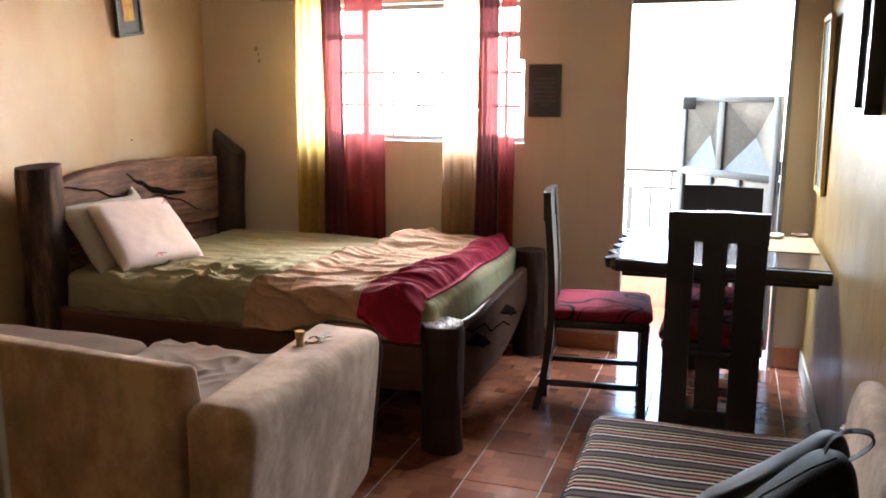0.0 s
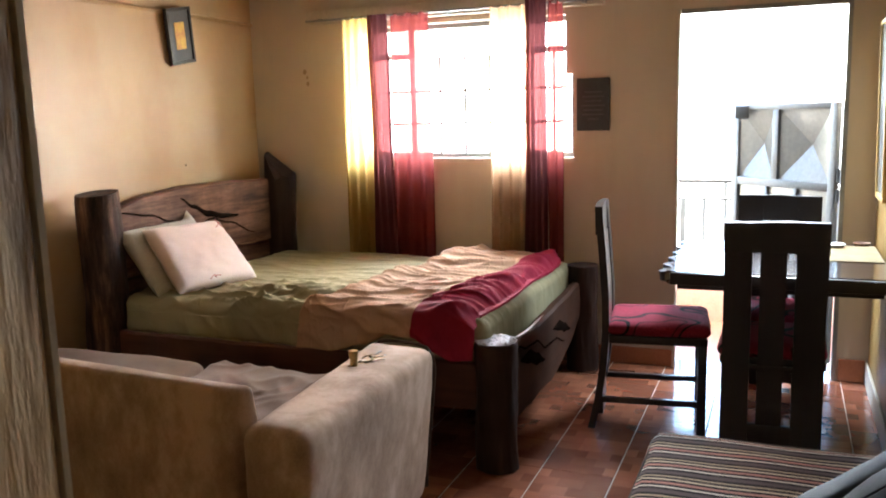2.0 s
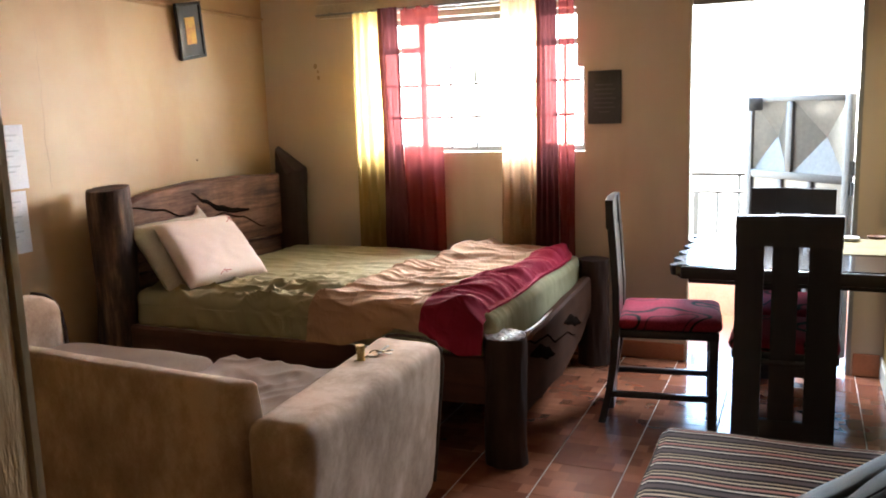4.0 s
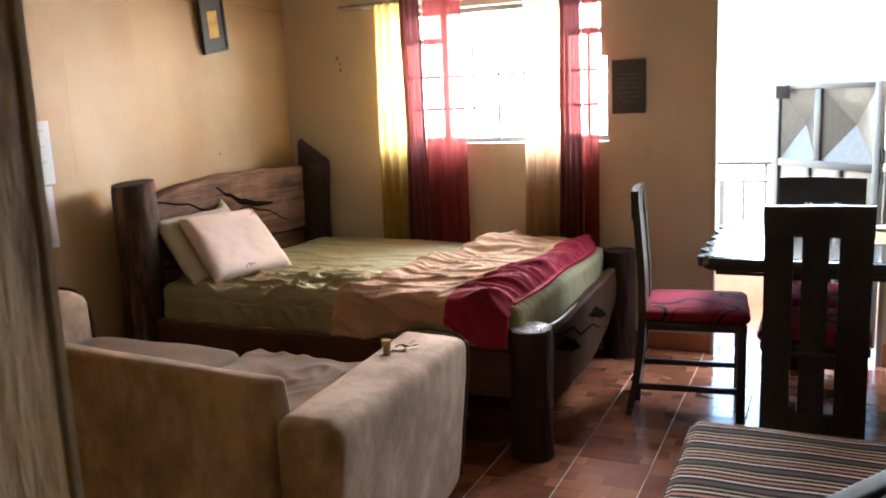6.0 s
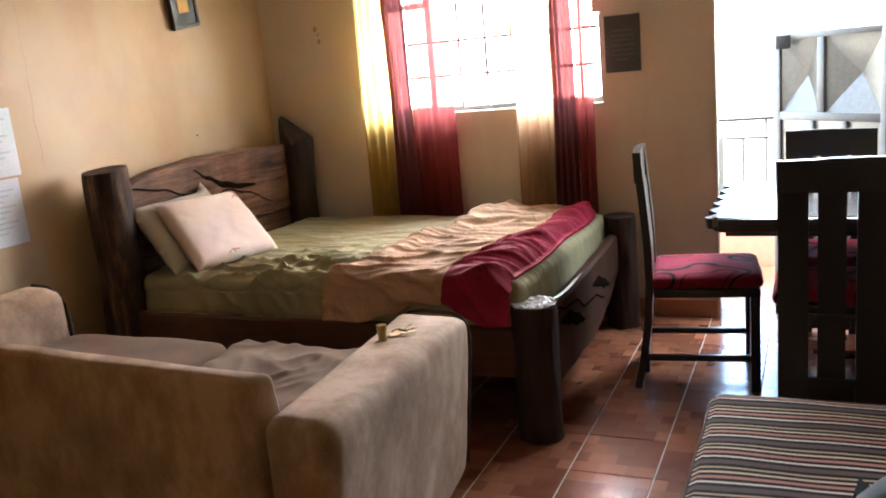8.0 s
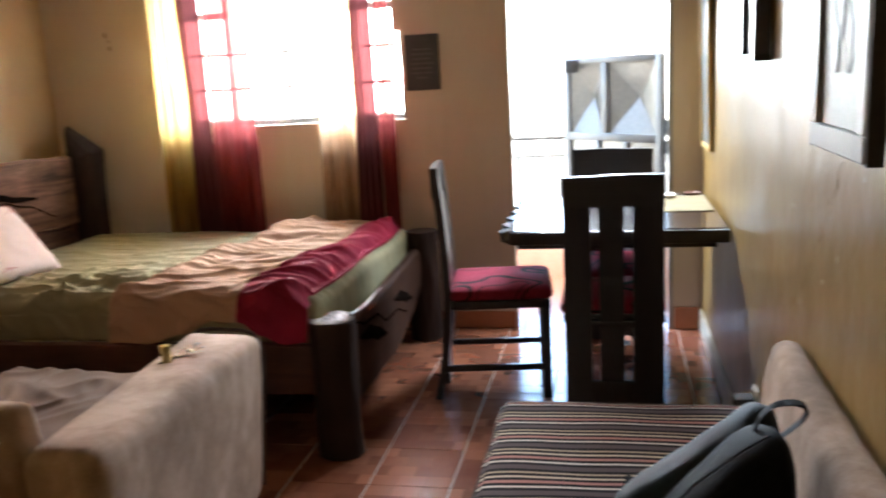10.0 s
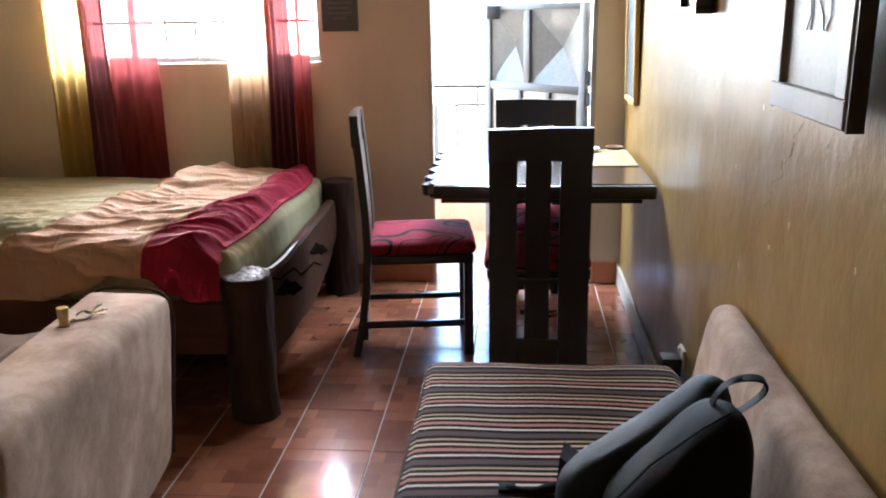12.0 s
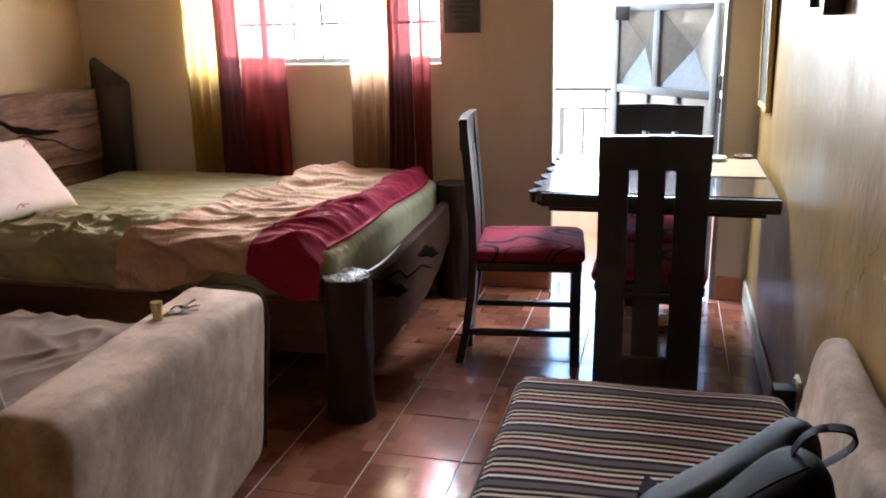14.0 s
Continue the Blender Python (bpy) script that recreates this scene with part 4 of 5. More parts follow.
solo("throw_blanket", sheet(80, 60, lambda u, v: (-1.86 + 0.64 * u + 0.05 * n3(v * 3, 2), 1.42 + 0.77 * v + 0.03 * n3(u * 4, 5), 0.486 + 0.013 * crease(u * 1.5 + v, v * 1.2, 2.5) + 0.011 * ridge(u * 2.2 - v, v * 1.6, 2.6, 2.0) + 0.010 * math.exp(-((u - 0.02) / 0.06) ** 2) - (0.10 * max(0, (v - 0.93) / 0.07))), 0.006), M_THROW, "crumpled brown-beige throw blanket on the sofa seat", "blanket", at=(-1.55, 1.8, 0.455), smooth=80)

# sofa along the ochre wall
sofb = thing("sofa", (0.2, 1.4, 0), "beige velvet sofa with a striped seat cushion along the wall", "sofa", "velvet sofas")
part("seat_base", hexa([(-0.225, 0.46, 0.05), (0.62, 0.46, 0.05), (0.62, 2.25, 0.05), (-0.215, 2.25, 0.05), (-0.215, 0.46, 0.24), (0.62, 0.46, 0.24), (0.62, 2.25, 0.24), (-0.205, 2.27, 0.24)], 0.02, 3), M_VELVET, sofb)
cush = part("seat_cushion", soft(-0.195, 0.60, 0.45, 2.31, 0.235, 0.362, 0.045, 24, 0.012, 0.006, 5), M_STRIPE, sofb, "brown, cream and pink striped seat cushion")
part("piping", tube([(-0.19, 0.5, 0.335), (-0.187, 1.4, 0.345), (-0.18, 2.25, 0.345), (-0.15, 2.298, 0.345), (0.55, 2.30, 0.345)], 0.005, 6), M_PIPING, cush)
part("backrest", rumple(hexa([(0.46, 0.74, 0.30), (0.636, 0.74, 0.30), (0.638, 1.99, 0.30), (0.535, 1.97, 0.30), (0.535, 0.80, 0.745), (0.636, 0.80, 0.745), (0.639, 1.80, 0.745), (0.568, 1.78, 0.745)], 0.035, 5)), M_VELVET, sofb)
for x, y in ((-0.14, 0.55), (0.55, 0.55), (-0.14, 2.15), (0.55, 2.15)):
    part("foot", box(x - 0.025, x + 0.025, y - 0.025, y + 0.025, 0, 0.055, 0.004), M_BLACKWOOD, sofb)


# rucksack
def bag():
    b = thing("backpack", (0.3, 1.3, 0.365), "black and slate nylon backpack leaning on the sofa back", "backpack")

    def slab(outline, y, t, seed):
        """A soft pocket: an upright outline in x and z, rounded to both faces."""
        for _ in range(3):
            outline = [(p[0] * (1 - w) + q[0] * w, p[1] * (1 - w) + q[1] * w) for p, q in zip(outline, outline[1:] + outline[:1]) for w in (0.25, 0.75)]
        cx, cz = sum(p[0] for p in outline) / len(outline), sum(p[1] for p in outline) / len(outline)
        rings = []
        for d, k in ((-1.0, 0.05), (-1.0, 0.35), (-0.97, 0.6), (-0.88, 0.8), (-0.68, 0.92), (-0.35, 0.985), (0, 1.0), (0.4, 0.98), (0.8, 0.90), (1.0, 0.7), (1.0, 0.1)):
            ring = []
            for x, z in outline:
                px, pz = cx + (x - cx) * k, cz + (z - cz) * k
                dent = (0.016 * crease(px * 1.6 + pz, pz * 0.8 + seed, 5.0) + 0.010 * crease(px * 1.2 - pz * 2.0, pz + seed, 9.0)) * (1 - abs(d) * 0.2)
                lean = 0.10 * (pz - 0.37)
                ring.append((px, y + lean + t * d - dent, max(0.372, pz + 0.006 * n3(px, d, pz + seed, 9.0))))
            rings.append(ring)
        return loft(rings)

    part("main_compartment", slab([(0.19, 0.36), (0.185, 0.45), (0.160, 0.575), (0.235, 0.638), (0.318, 0.688), (0.40, 0.755), (0.452, 0.790), (0.492, 0.765), (0.50, 0.62), (0.475, 0.36)], 1.215, 0.060, 1.0), M_BAGTRIM, b, "slate blue-grey main compartment", 70)
    part("front_pocket", slab([(0.20, 0.35), (0.208, 0.46), (0.250, 0.62), (0.325, 0.705), (0.400, 0.770), (0.455, 0.800), (0.490, 0.760), (0.495, 0.60), (0.465, 0.35)], 1.085, 0.085, 4.0), M_BAG, b, smooth=70)
    loop = [(0.428, 1.14, 0.782), (0.440, 1.125, 0.822), (0.466, 1.12, 0.840), (0.503, 1.115, 0.842), (0.512, 1.115, 0.822), (0.492, 1.12, 0.795), (0.462, 1.13, 0.765)]
    for _ in range(3):
        loop = [loop[0]] + [tuple(a * (1 - w) + c * w for a, c in zip(p, q)) for p, q in zip(loop, loop[1:]) for w in (0.25, 0.75)] + [loop[-1]]
    part("carry_handle", loft([[(x - 0.002, y - 0.011, z), (x + 0.002, y - 0.011, z + 0.003), (x + 0.003, y + 0.011, z + 0.004), (x - 0.001, y + 0.011, z + 0.001)] for x, y, z in loop]), M_BAG, b, smooth=60)
    part("shoulder_strap", tube([(0.27, 1.47, 0.40), (0.20, 1.52, 0.385), (0.13, 1.50, 0.378), (0.075, 1.515, 0.376)], [0.016, 0.014, 0.010, 0.010]), M_BAG, b)
    part("buckle", box(0.055, 0.095, 1.50, 1.535, 0.368, 0.382, 0.005), M_BAG, b)
    part("bottom_flap", loft([[(x - 0.010, y - 0.035, z), (x - 0.004, y - 0.040, z + h), (x + 0.010, y + 0.025, z + h + 0.006), (x + 0.004, y + 0.030, z)] for x, y, z, h in ((0.200, 1.590, 0.371, 0.070), (0.235, 1.555, 0.372, 0.060), (0.275, 1.51, 0.380, 0.058), (0.315, 1.44, 0.400, 0.075), (0.345, 1.35, 0.402, 0.085), (0.360, 1.27, 0.400, 0.095))]), M_BAG, b, "folded webbing flap", 50)
    part("zip", tube([(0.207, 1.025, 0.52), (0.246, 1.035, 0.64), (0.315, 1.045, 0.717), (0.395, 1.05, 0.782), (0.44, 1.06, 0.806)], 0.0025, 6), M_BAG, b)
    part("zip_pull", box(0.247, 0.256, 1.01, 1.02, 0.60, 0.63, 0.002), M_PRINT, b)


bag()


# dining chairs
def chair(m):
    c = thing("dining_chair", (0, 0, 0), "black-stained wooden dining chair with crimson swirl seat", "chair", "dining chairs")
    W = 0.195

    def post(x0, x1, seed):
        prof = [(-0.268, 0.0), (-0.238, 0.14), (-0.216, 0.30), (-0.206, 0.46), (-0.209, 0.62), (-0.222, 0.80), (-0.240, 1.008)]
        return loft([[(x0, y - 0.016, z), (x1, y - 0.016, z), (x1, y + 0.016, z), (x0, y + 0.016, z)] for y, z in prof])

    part("back_post", post(-W, -W + 0.108, 0), M_BLACKWOOD, c)
    part("back_post", post(W - 0.118, W, 0), M_BLACKWOOD, c)
    prof = [(-0.233, 0.16), (-0.204, 0.46), (-0.207, 0.62), (-0.220, 0.80), (-0.228, 0.89)]
    part("splat", loft([[(-0.056, y - 0.011, z), (0.042, y - 0.011, z), (0.042, y + 0.011, z), (-0.056, y + 0.011, z)] for y, z in prof]), M_BLACKWOOD, c)
    part("top_rail", loft([[(x, y - 0.018, z0), (x, y + 0.015, z0), (x, y + 0.012, z1), (x, y - 0.020, z1)] for x, y, z0, z1 in ((-W - 0.002, -0.234, 0.89, 1.010), (-0.07, -0.238, 0.89, 1.012), (0.0, -0.240, 0.89, 1.016), (0.07, -0.238, 0.89, 1.016), (W + 0.002, -0.234, 0.89, 1.014))]), M_BLACKWOOD, c)
    part("bottom_rail", box(-W + 0.10, W - 0.11, -0.252, -0.222, 0.03, 0.172, 0.004), M_BLACKWOOD, c)
    part("cross_rail", box(-W + 0.10, W - 0.11, -0.222, -0.206, 0.395, 0.417, 0.003), M_BLACKWOOD, c)
    for x in (-W - 0.008, W - 0.030):
        part("front_leg", loft([[(x + a, 0.190 + b, z) for a, b in ((0, 0), (0.038, 0), (0.038, 0.038), (0, 0.038))] for z in (0.0, 0.406)]), M_BLACKWOOD, c)
        part("side_stretcher", box(x + 0.008, x + 0.030, -0.232, 0.194, 0.125, 0.152, 0.003), M_BLACKWOOD, c)
    part("apron", box(-W - 0.010, W + 0.010, -0.19, 0.230, 0.405, 0.440, 0.004), M_BLACKWOOD, c)
    part("seat", soft(-W - 0.022, W + 0.014, -0.20, 0.245, 0.436, 0.494, 0.030, 14, 0.012, 0.004), M_SWIRL, c, "crimson cushion with black swirls", 60)
    c.matrix_basis = m
    return c


ch = chair(pose(0.182, 3.20, 0))
copy_thing(ch, pose(0.185, 3.77, 0, 0, 0, 180))
copy_thing(ch, pose(-0.345, 3.375, 0, 0, 0, -83) @ Matrix.Scale(1.025, 4))


# table
def table():
    t = thing("dining_table", (0.19, 3.5, 0), "glossy dark wooden dining table with a live-edge slab top", "table")
    x0, x1, y0, y1 = -0.245, 0.632, 3.03, 3.93
    outline = []
    for k in range(73):
        y = y1 + (y0 - y1) * k / 72
        tooth = abs((y * 6.2) % 1.0 - 0.5) * 2
        outline.append((x0 + 0.012 - 0.034 * tooth ** 0.8 + 0.004 * n3(y * 9, 2), y))
    for k in range(1, 31):
        u = k / 30
        outline.append((x0 + (x1 - x0) * u, y0 + 0.008 * n3(u * 5, 3.3)))
    for k in range(1, 25):
        outline.append((x1 + 0.004 * n3(k, 8.8), y0 + (y1 - y0) * k / 24))
    for k in range(1, 20):
        outline.append((x1 + (x0 - x1) * k / 20, y1))
    rings = []
    for z, inset in ((0.728, 0.012), (0.742, 0.0), (0.772, 0.0), (0.785, 0.010)):
        cx, cy = (x0 + x1) / 2, (y0 + y1) / 2
        rings.append([(cx + (x - cx) * (1 - inset / 0.44), cy + (y - cy) * (1 - inset / 0.45), z) for x, y in outline])
    top = part("tabletop", loft(rings), M_TABLEWOOD, t, smooth=40)
    edge = []
    for k in range(97):
        y = y1 - 0.01 + (y0 - y1 + 0.02) * k / 96
        x = x0 + 0.004 - 0.048 * (abs((y * 6.2) % 1.0 - 0.5) * 2) ** 0.9 + 0.005 * n3(y * 11, 2)
        edge.append([(x + 0.006, y, 0.738), (x0 + 0.03, y, 0.738), (x0 + 0.03, y, 0.782), (x, y, 0.780)])
    part("live_edge", loft(edge), M_BLACKWOOD, top, "dark scalloped live edge")
    # added near-black strip that keeps the glossy slab's front edge dark
    part("front_edge", box(x0 + 0.012, x1 - 0.004, y0 - 0.014, y0 + 0.012, 0.728, 0.781, 0.005), M_BLACKWOOD, top, "near-black strip added over the front edge")
    part("under_frame", box(x0 + 0.035, x1 - 0.045, y0 + 0.05, y1 - 0.05, 0.698, 0.728, 0.004), M_BLACKWOOD, t)
    for x in (x0 + 0.275, x1 - 0.297):
        for y in (y0 + 0.32, y1 - 0.36):
            part("leg", box(x - 0.035, x + 0.035, y - 0.035, y + 0.035, 0, 0.698, 0.006), M_BLACKWOOD, t)
    mat = solo("placemat", box(0.36, 0.615, 3.42, 3.86, 0.785, 0.789, 0.001, 1), M_MAT, "sage green woven placemat on the table", "placemat", at=(0.49, 3.6, 0.785))
    rings = []
    for r, z in ((0.02, 0.789), (0.035, 0.793), (0.045, 0.806), (0.042, 0.808), (0.032, 0.798), (0.004, 0.797)):
        rings.append([(0.44 + r * math.cos(a * math.pi / 14), 3.80 + r * math.sin(a * math.pi / 14), z) for a in range(28)])
    solo("saucer", loft(rings), M_WHITE, "small white saucer on the placemat", "saucer", at=(0.44, 3.80, 0.789), smooth=60)
    solo("ashtray", loft([[(0.56 + r * math.cos(a * math.pi / 12), 3.89 + r * math.sin(a * math.pi / 12), z) for a in range(24)] for r, z in ((0.03, 0.785), (0.04, 0.792), (0.042, 0.80), (0.036, 0.80), (0.03, 0.792), (0.004, 0.791))]), M_BEDWOOD, "small brown dish at the table's far edge", "dish", at=(0.56, 3.89, 0.785), smooth=60)


table()


# pictures and papers
def picture(name, origin, right, up, w, h, depth, border, m_frame, m_face, label, inner=None):
    m = frame_from(origin, right, up)
    t = thing(name, (0, 0, 0), label, "picture")
    for x0, x1, y0, y1 in ((-w / 2, w / 2, -h / 2, -h / 2 + border), (-w / 2, w / 2, h / 2 - border, h / 2), (-w / 2, -w / 2 + border, -h / 2 + border, h / 2 - border), (w / 2 - border, w / 2, -h / 2 + border, h / 2 - border)):
        part("frame_side", box(x0, x1, y0, y1, 0, depth, 0.002, 1), m_frame, t)
    part("print", box(-w / 2 + border, w / 2 - border, -h / 2 + border, h / 2 - border, 0.002, depth * 0.6), m_face, t)
    if inner:
        iw, ih, mi = inner
        part("image", box(-iw / 2, iw / 2, -ih / 2, ih / 2, depth * 0.6, depth * 0.6 + 0.002), mi, t)
    t.matrix_basis = m
    return t


picture("picture", (-3.058, 3.467, 1.945), (0.0, 1, 0.16), (0.055, -0.14, 1), 0.215, 0.315, 0.025, 0.018, M_FRAMEBLACK, M_SLATE, "small yellow print in a black frame, hanging askew", (0.085, 0.15, M_ART))
picture("picture", (0.632, 3.88, 1.43), (0, -1, 0), (-0.02, 0, 1), 0.33, 0.84, 0.022, 0.022, M_FRAMEGOLD, M_ARTDARK, "tall dark picture in a thin golden yellow frame")
p3 = picture("picture", (0.640, 2.43, 1.62), (0, -1, 0), (0, 0, 1), 0.26, 0.40, 0.05, 0.02, M_FRAMEBLACK, M_FRAMEBLACK, "black box picture with white oval shapes")
for k in range(3):
    own = bmesh.new()
    bmesh.ops.create_cone(own, cap_ends=True, segments=24, radius1=0.05, radius2=0.05, depth=0.003)
    for v in own.verts:
        v.co = (v.co.x * 0.8, v.co.y * 1.05 + (k - 1) * 0.122, v.co.z + 0.0325)
    e = part("oval", own, M_WHITE, None, "white oval shape")
    e.parent = p3
p4 = picture("picture", (0.598, 1.255, 1.52), (0, -1, 0), (0, 0, 1), 0.37, 0.52, 0.030, 0.045, M_FRAMEGREY, M_ARTGREY, "grey-green print in a weathered grey frame with black sides")
for s in (-1, 1):
    part("frame_edge", box(s * 0.189 - 0.004, s * 0.189 + 0.004, -0.263, 0.263, 0, 0.026), M_FRAMEBLACK, None).parent = p4
    part("spacer", box(s * 0.12 - 0.015, s * 0.12 + 0.015, 0.10, 0.16, -0.046, 0), M_FRAMEBLACK, None).parent = p4

for k, (x, a) in enumerate(((-0.045, 0.015), (-0.015, -0.012), (0.02, 0.02), (0.05, -0.015))):
    part("drawn_line", tube([(x + a * math.sin(q * 0.9 + k) + 0.006 * math.sin(q * 2.3), -0.12 + 0.025 * q, 0.0195) for q in range(11)], 0.0011, 5), M_ARTDARK, None).parent = p4

plq = thing("wall_plaque", (-0.815, YF - 0.012, 1.345), "dark slate wall plaque with faint lines of writing", "plaque")
part("board", box(-0.908, -0.722, YF - 0.018, YF - 0.001, 1.348, 1.642, 0.003), M_SLATE, plq)
M_FAINT = surface("faint_grey_print", (0.10, 0.105, 0.11), (0.13, 0.135, 0.14), 8, 90, (0.5, 0.7))
for k in range(7):
    w = (0.05, 0.06, 0.045, 0.065, 0.055, 0.06, 0.03)[k]
    part("text_bar", box(-0.815 - w, -0.815 + w, YF - 0.0205, YF - 0.018, 1.56 - 0.025 * k, 1.568 - 0.025 * k), M_FAINT, plq)


def notice(y0, y1, z0, z1, seed):
    n = thing("paper_sheet", (XL, (y0 + y1) / 2, z0), "white printed paper sheet taped to the wall", "paper", "papers on the wall")
    part("sheet", sheet(10, 14, lambda u, v: (XL + 0.004 + 0.006 * (1 - v) * (0.6 + n3(u * 2, v, seed)), y0 + (y1 - y0) * u, z0 + (z1 - z0) * v), 0.001), M_PAPER, n)
    for k in range(9):
        z = z1 - 0.05 - k * (z1 - z0 - 0.08) / 9
        part("text_bar", box(XL + 0.0125, XL + 0.0135, y0 + 0.03, y1 - 0.04 - 0.03 * (k % 3), z, z + 0.007), M_INK, n)


notice(1.96, 2.27, 1.16, 1.45, 1)
notice(1.95, 2.25, 0.865, 1.15, 5)


# marks on the walls
def stain(name, bm, material, label):
    return solo(name, bm, material, label, "wall mark", "marks on the walls", kind="structure", smooth=0)


M_SMUDGE = surface("brown_smudge", (0.34, 0.24, 0.14), (0.42, 0.31, 0.20), 40, 120, (0.6, 0.8))
line = [(XL + 0.0005, 2.40 + 0.02 * n3(k * 0.5, 2.2) + 0.008 * n3(k * 1.7, 5.1), 1.90 - k * 0.03) for k in range(26)]
stain("wall_crack", tube(line, [0.0004 + 0.0006 * abs(n3(k * 0.9, 1.1)) for k in range(26)], 5), M_SMUDGE, "thin brown crack running down the cream wall")
line = [(XR - 0.0002, 1.46 + 0.0078 * k + 0.05 * n3(k * 0.21, 7.7) + 0.012 * n3(k * 0.83, 2.2), 1.225 - k * 0.0075 + 0.008 * n3(k * 0.6, 4.4)) for k in range(75)]
stain("wall_crack", tube(line, [0.0003 + 0.0034 * max(0.0, n3(k * 0.5, 3.1)) for k in range(75)], 6), M_WALL_GLOSS, "painted-over crack running down the ochre wall")
for k, (y, z) in enumerate(((1.33, 1.20), (1.50, 1.01), (1.62, 0.93), (1.75, 1.22), (1.95, 1.05), (2.10, 1.30), (1.15, 1.02), (1.85, 0.82))):
    stain("wall_chip", loft([[(XR - 0.0004 - 0.0012 * (1 - q), y + q * (0.004 + 0.0015 * (k % 3)) * math.cos(a), z + q * (0.006 + 0.002 * (k % 2)) * (math.sin(a) + 0.3 * math.sin(2 * a + k))) for a in [v * math.pi / 6 for v in range(12)]] for q in (1.0, 0.3)]), M_SKIRT_PALE, "small pale paint chip on the ochre wall")
# a near-black plug gives the nail hole its inner shade
for y, z in ((3.471, 1.204),):
    stain("nail_hole", tube([(XL - 0.001, y, z), (XL + 0.003, y, z)], 0.005, 8), M_HOLLOW_SHADE, "small dark nail hole in the cream wall")
for cx, cz, r in ((-2.685, 1.750, 0.013), (-2.668, 1.715, 0.008), (-2.665, 1.675, 0.011)):
    stain("wall_smudge", loft([[(cx + k * r * (1 + 0.3 * n3(math.cos(a) * 2, math.sin(a) * 2, cz * 9)) * math.cos(a), YF - 0.0012 + 0.001 * k, cz + k * r * 1.3 * math.sin(a)) for a in [q * math.pi / 10 for q in range(20)]] for k in (1.0, 0.2)]), M_SMUDGE, "brown smudge on the beige wall")


# sockets
def socket(at, n, label, h=0.040):
    s = thing("wall_socket", at, label, "socket", "wall sockets")
    x, y, z = at
    part("plate", box(min(x, x + n * 0.012), max(x, x + n * 0.012), y - h, y + h, z - h, z + h, 0.003), M_PLASTIC_WHITE, s)
    part("switch", box(min(x, x + n * 0.018), max(x, x + n * 0.018), y + 0.008, y + 0.022, z + 0.008, z + 0.028, 0.002), M_PLASTIC_WHITE, s)
    return s


socket((XR, 2.42, 0.33), -1, "white wall socket on the ochre wall", 0.034)
socket((XL, 2.27, 0.56), 1, "white wall socket beside the bed")
plug = thing("plug_adapter", (0.60, 2.40, 0.36), "black plug adapter in the wall socket", "adapter")
part("body", box(0.565, 0.631, 2.365, 2.43, 0.275, 0.345, 0.008), M_PLASTIC_BLACK, plug)
part("cable", tube([(0.60, 2.40, 0.28), (0.605, 2.41, 0.18), (0.60, 2.45, 0.06), (0.59, 2.6, 0.006)], 0.004, 6), M_PLASTIC_BLACK, plug)

# on the armrest
lt = thing("brass_fitting", (-1.055, 1.715, 0.678), "small brass cylinder standing on the sofa arm", "fitting")
part("body", tube([(-1.055, 1.715, 0.678), (-1.055, 1.715, 0.716)], [0.013, 0.0125], 14), M_BRASS, lt)
part("collar", tube([(-1.055, 1.715, 0.706), (-1.055, 1.715, 0.712)], 0.0145, 14), M_BRASS, lt)
part("cap", tube([(-1.055, 1.715, 0.716), (-1.055, 1.715, 0.732)], [0.016, 0.015], 14), M_BRASS, lt)
ky = thing("key_bunch", (-1.045, 1.80, 0.676), "bunch of metal keys on the sofa arm", "keys")
KO = Vector((-1.045, 1.79, 0.684))
part("ring", tube([(KO.x + 0.018 * math.cos(a * math.pi / 8), KO.y + 0.018 * math.sin(a * math.pi / 8), KO.z + 0.006 * math.sin(a * math.pi / 8)) for a in range(17)], 0.002, 6), M_KEY, ky)


def key(a, ln, rise):
    """A flat key: round bow, blade and two teeth, lying at the angle a."""
    d = Vector((math.cos(a), math.sin(a), 0))
    n = Vector((-d.y, d.x, 0))
    bm = bmesh.new()
    bow = KO + d * 0.022 + Vector((0, 0, rise * 0.3))
    rim = [bow + (d * math.cos(q * math.pi / 6) + n * math.sin(q * math.pi / 6)) * 0.012 for q in range(12)]
    loft([[p - Vector((0, 0, 0.0012)) for p in rim], [p + Vector((0, 0, 0.0012)) for p in rim]], bm)
    k0, k1 = bow + d * 0.010, KO + d * (0.030 + ln) + Vector((0, 0, rise))
    for p0, p1, w0, w1 in ((k0, k1, -0.0035, 0.0035), (k0.lerp(k1, 0.55), k0.lerp(k1, 0.68), 0.0035, 0.0075), (k0.lerp(k1, 0.80), k1, 0.0035, 0.0065)):
        hexa([*(p - Vector((0, 0, 0.001)) for p in (p0 + n * w0, p1 + n * w0, p1 + n * w1, p0 + n * w1)), *(p + Vector((0, 0, 0.001)) for p in (p0 + n * w0, p1 + n * w0, p1 + n * w1, p0 + n * w1))], bm=bm)
    return bm


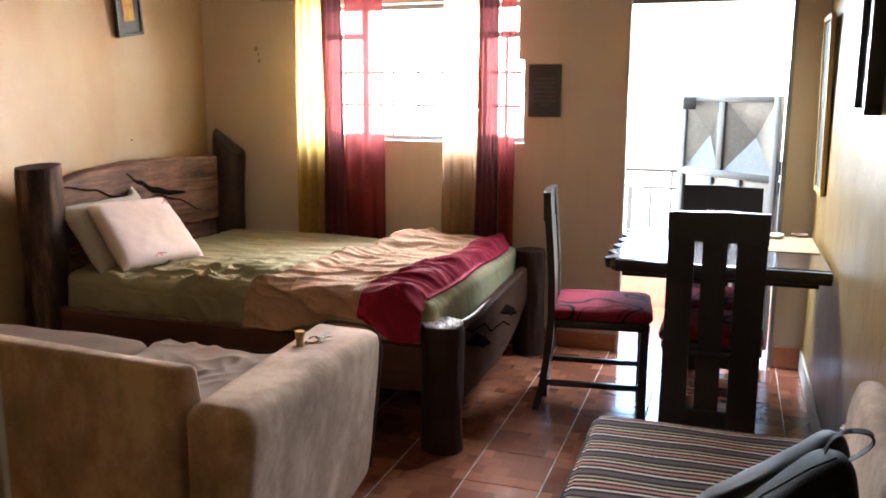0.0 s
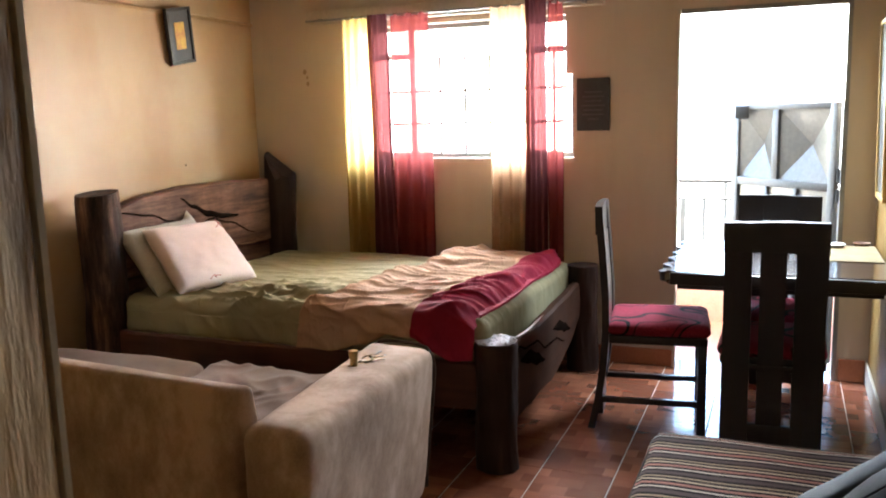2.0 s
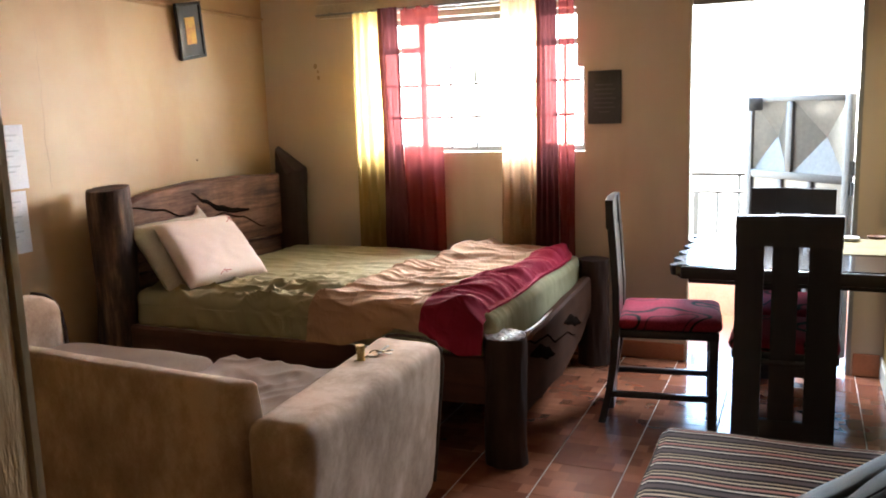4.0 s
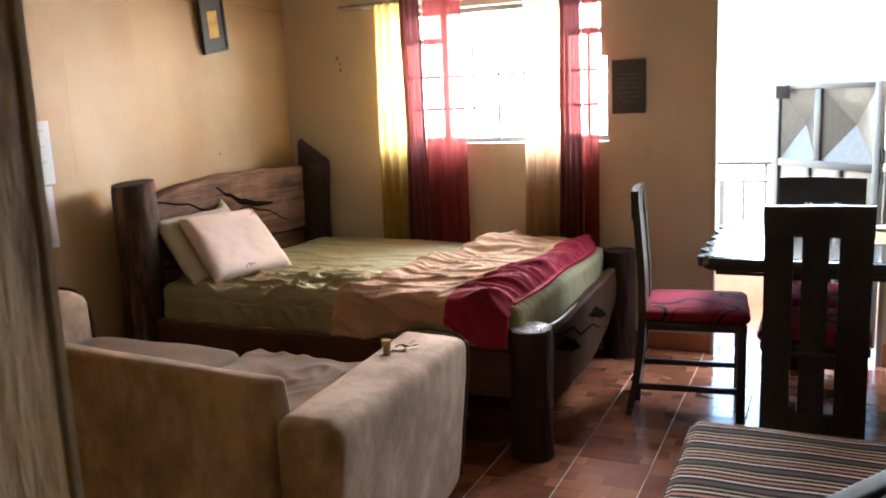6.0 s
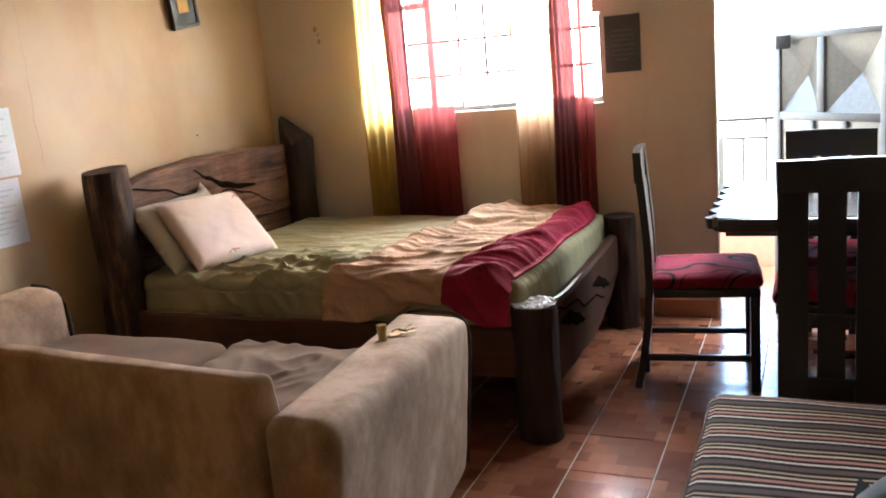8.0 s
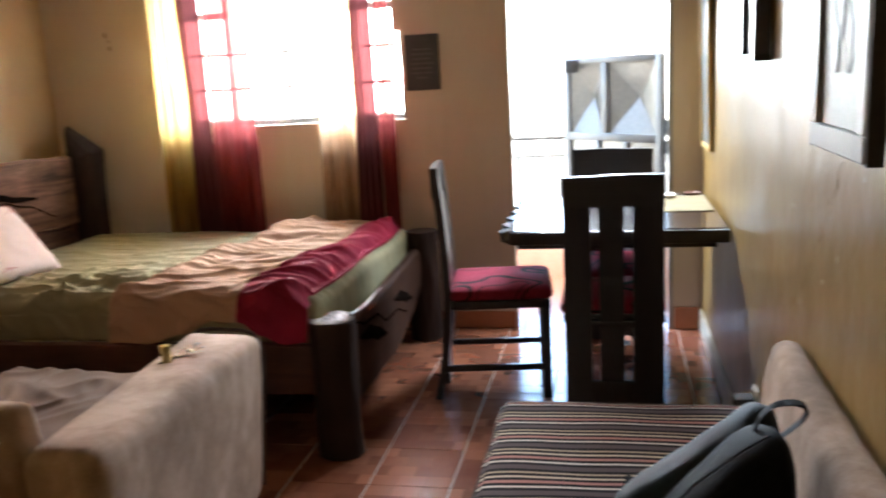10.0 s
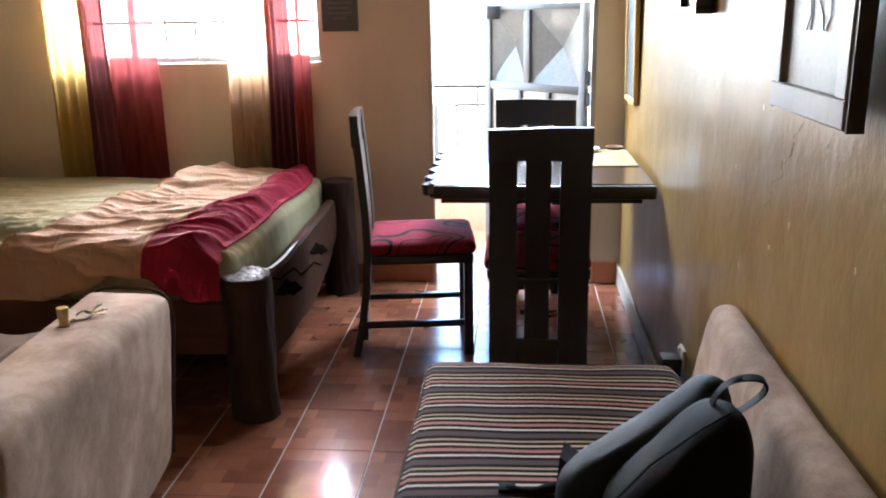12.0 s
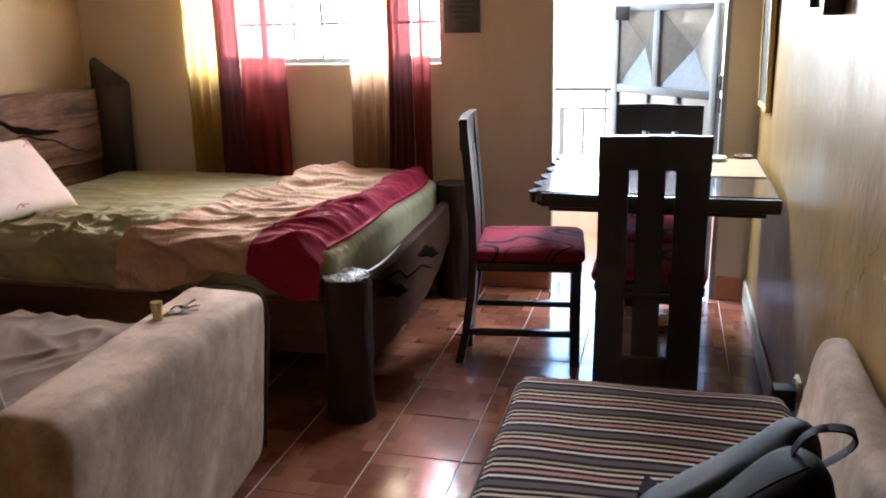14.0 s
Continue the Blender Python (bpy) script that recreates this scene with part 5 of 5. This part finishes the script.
for a, ln, rise in ((0.75, 0.034, 0.004), (1.25, 0.036, 0.010), (0.15, 0.030, 0.002), (4.45, 0.070, -0.002)):
    part("key", key(a, ln, rise), M_KEY, ky, smooth=0)

# crumpled wrap on the near foot post
solo("plastic_wrap", sheet(26, 26, lambda u, v: (-0.871 + 0.086 * (2 * u - 1) * math.sqrt(1 - (2 * v - 1) ** 2 / 2), 2.592 + 0.086 * (2 * v - 1) * math.sqrt(1 - (2 * u - 1) ** 2 / 2), 0.546 + 0.012 * abs(n3(u * 5, v * 5, 2)) + 0.006 * n3(u * 14, v * 14)), 0.002), M_FOIL, "crumpled shiny plastic wrap on the bed post", "wrap", at=(-0.871, 2.592, 0.541), smooth=0)
solo("clear_strap", sheet(20, 4, lambda u, v: (-0.815 + 0.030 * u + 0.040 * v, 2.62 + 0.26 * u - 0.02 * v, 0.552 - 0.010 * math.sin(u * 3.1) + 0.012 * u + 0.036 * v * (0.5 + 0.5 * u)), 0.0015), M_FOIL, "shiny plastic strip hanging from the bed post wrap", "wrap", at=(-0.81, 2.63, 0.54))

# floor tiles
TS = 0.303
tile = bmesh.new()
box(-TS / 2 + 0.0024, TS / 2 - 0.0024, -TS / 2 + 0.0014, TS / 2 - 0.0014, -0.008, 0.0, bm=tile)
bmesh.ops.bevel(tile, geom=[e for e in tile.edges if all(v.co.z > -0.001 for v in e.verts)], offset=0.0012, segments=1, affect="EDGES")
tile_mesh = finish(tile, "tile", M_TILE, 0)
i0, i1 = math.floor((XL + 0.392) / TS), math.ceil((XR + 0.392) / TS)
j0, j1 = math.floor((YN - 1.5 - 2.337) / TS), math.ceil((YF + T - 2.337) / TS)
for i in range(i0, i1):
    for j in range(j0, j1):
        cx, cy = -0.392 + (i + 0.5) * TS, 2.337 + (j + 0.5) * TS
        if cy < YN - T + 0.16 and cx < -1.04:
            continue
        t = new("tile", tile_mesh)
        t.parent = floor
        t.location = (cx, cy, 0.0008 * n3(i * 3.3, j * 2.7))
        t.rotation_euler = (0, 0, 0 if (i * 7 + j * 13) % 2 else math.pi)
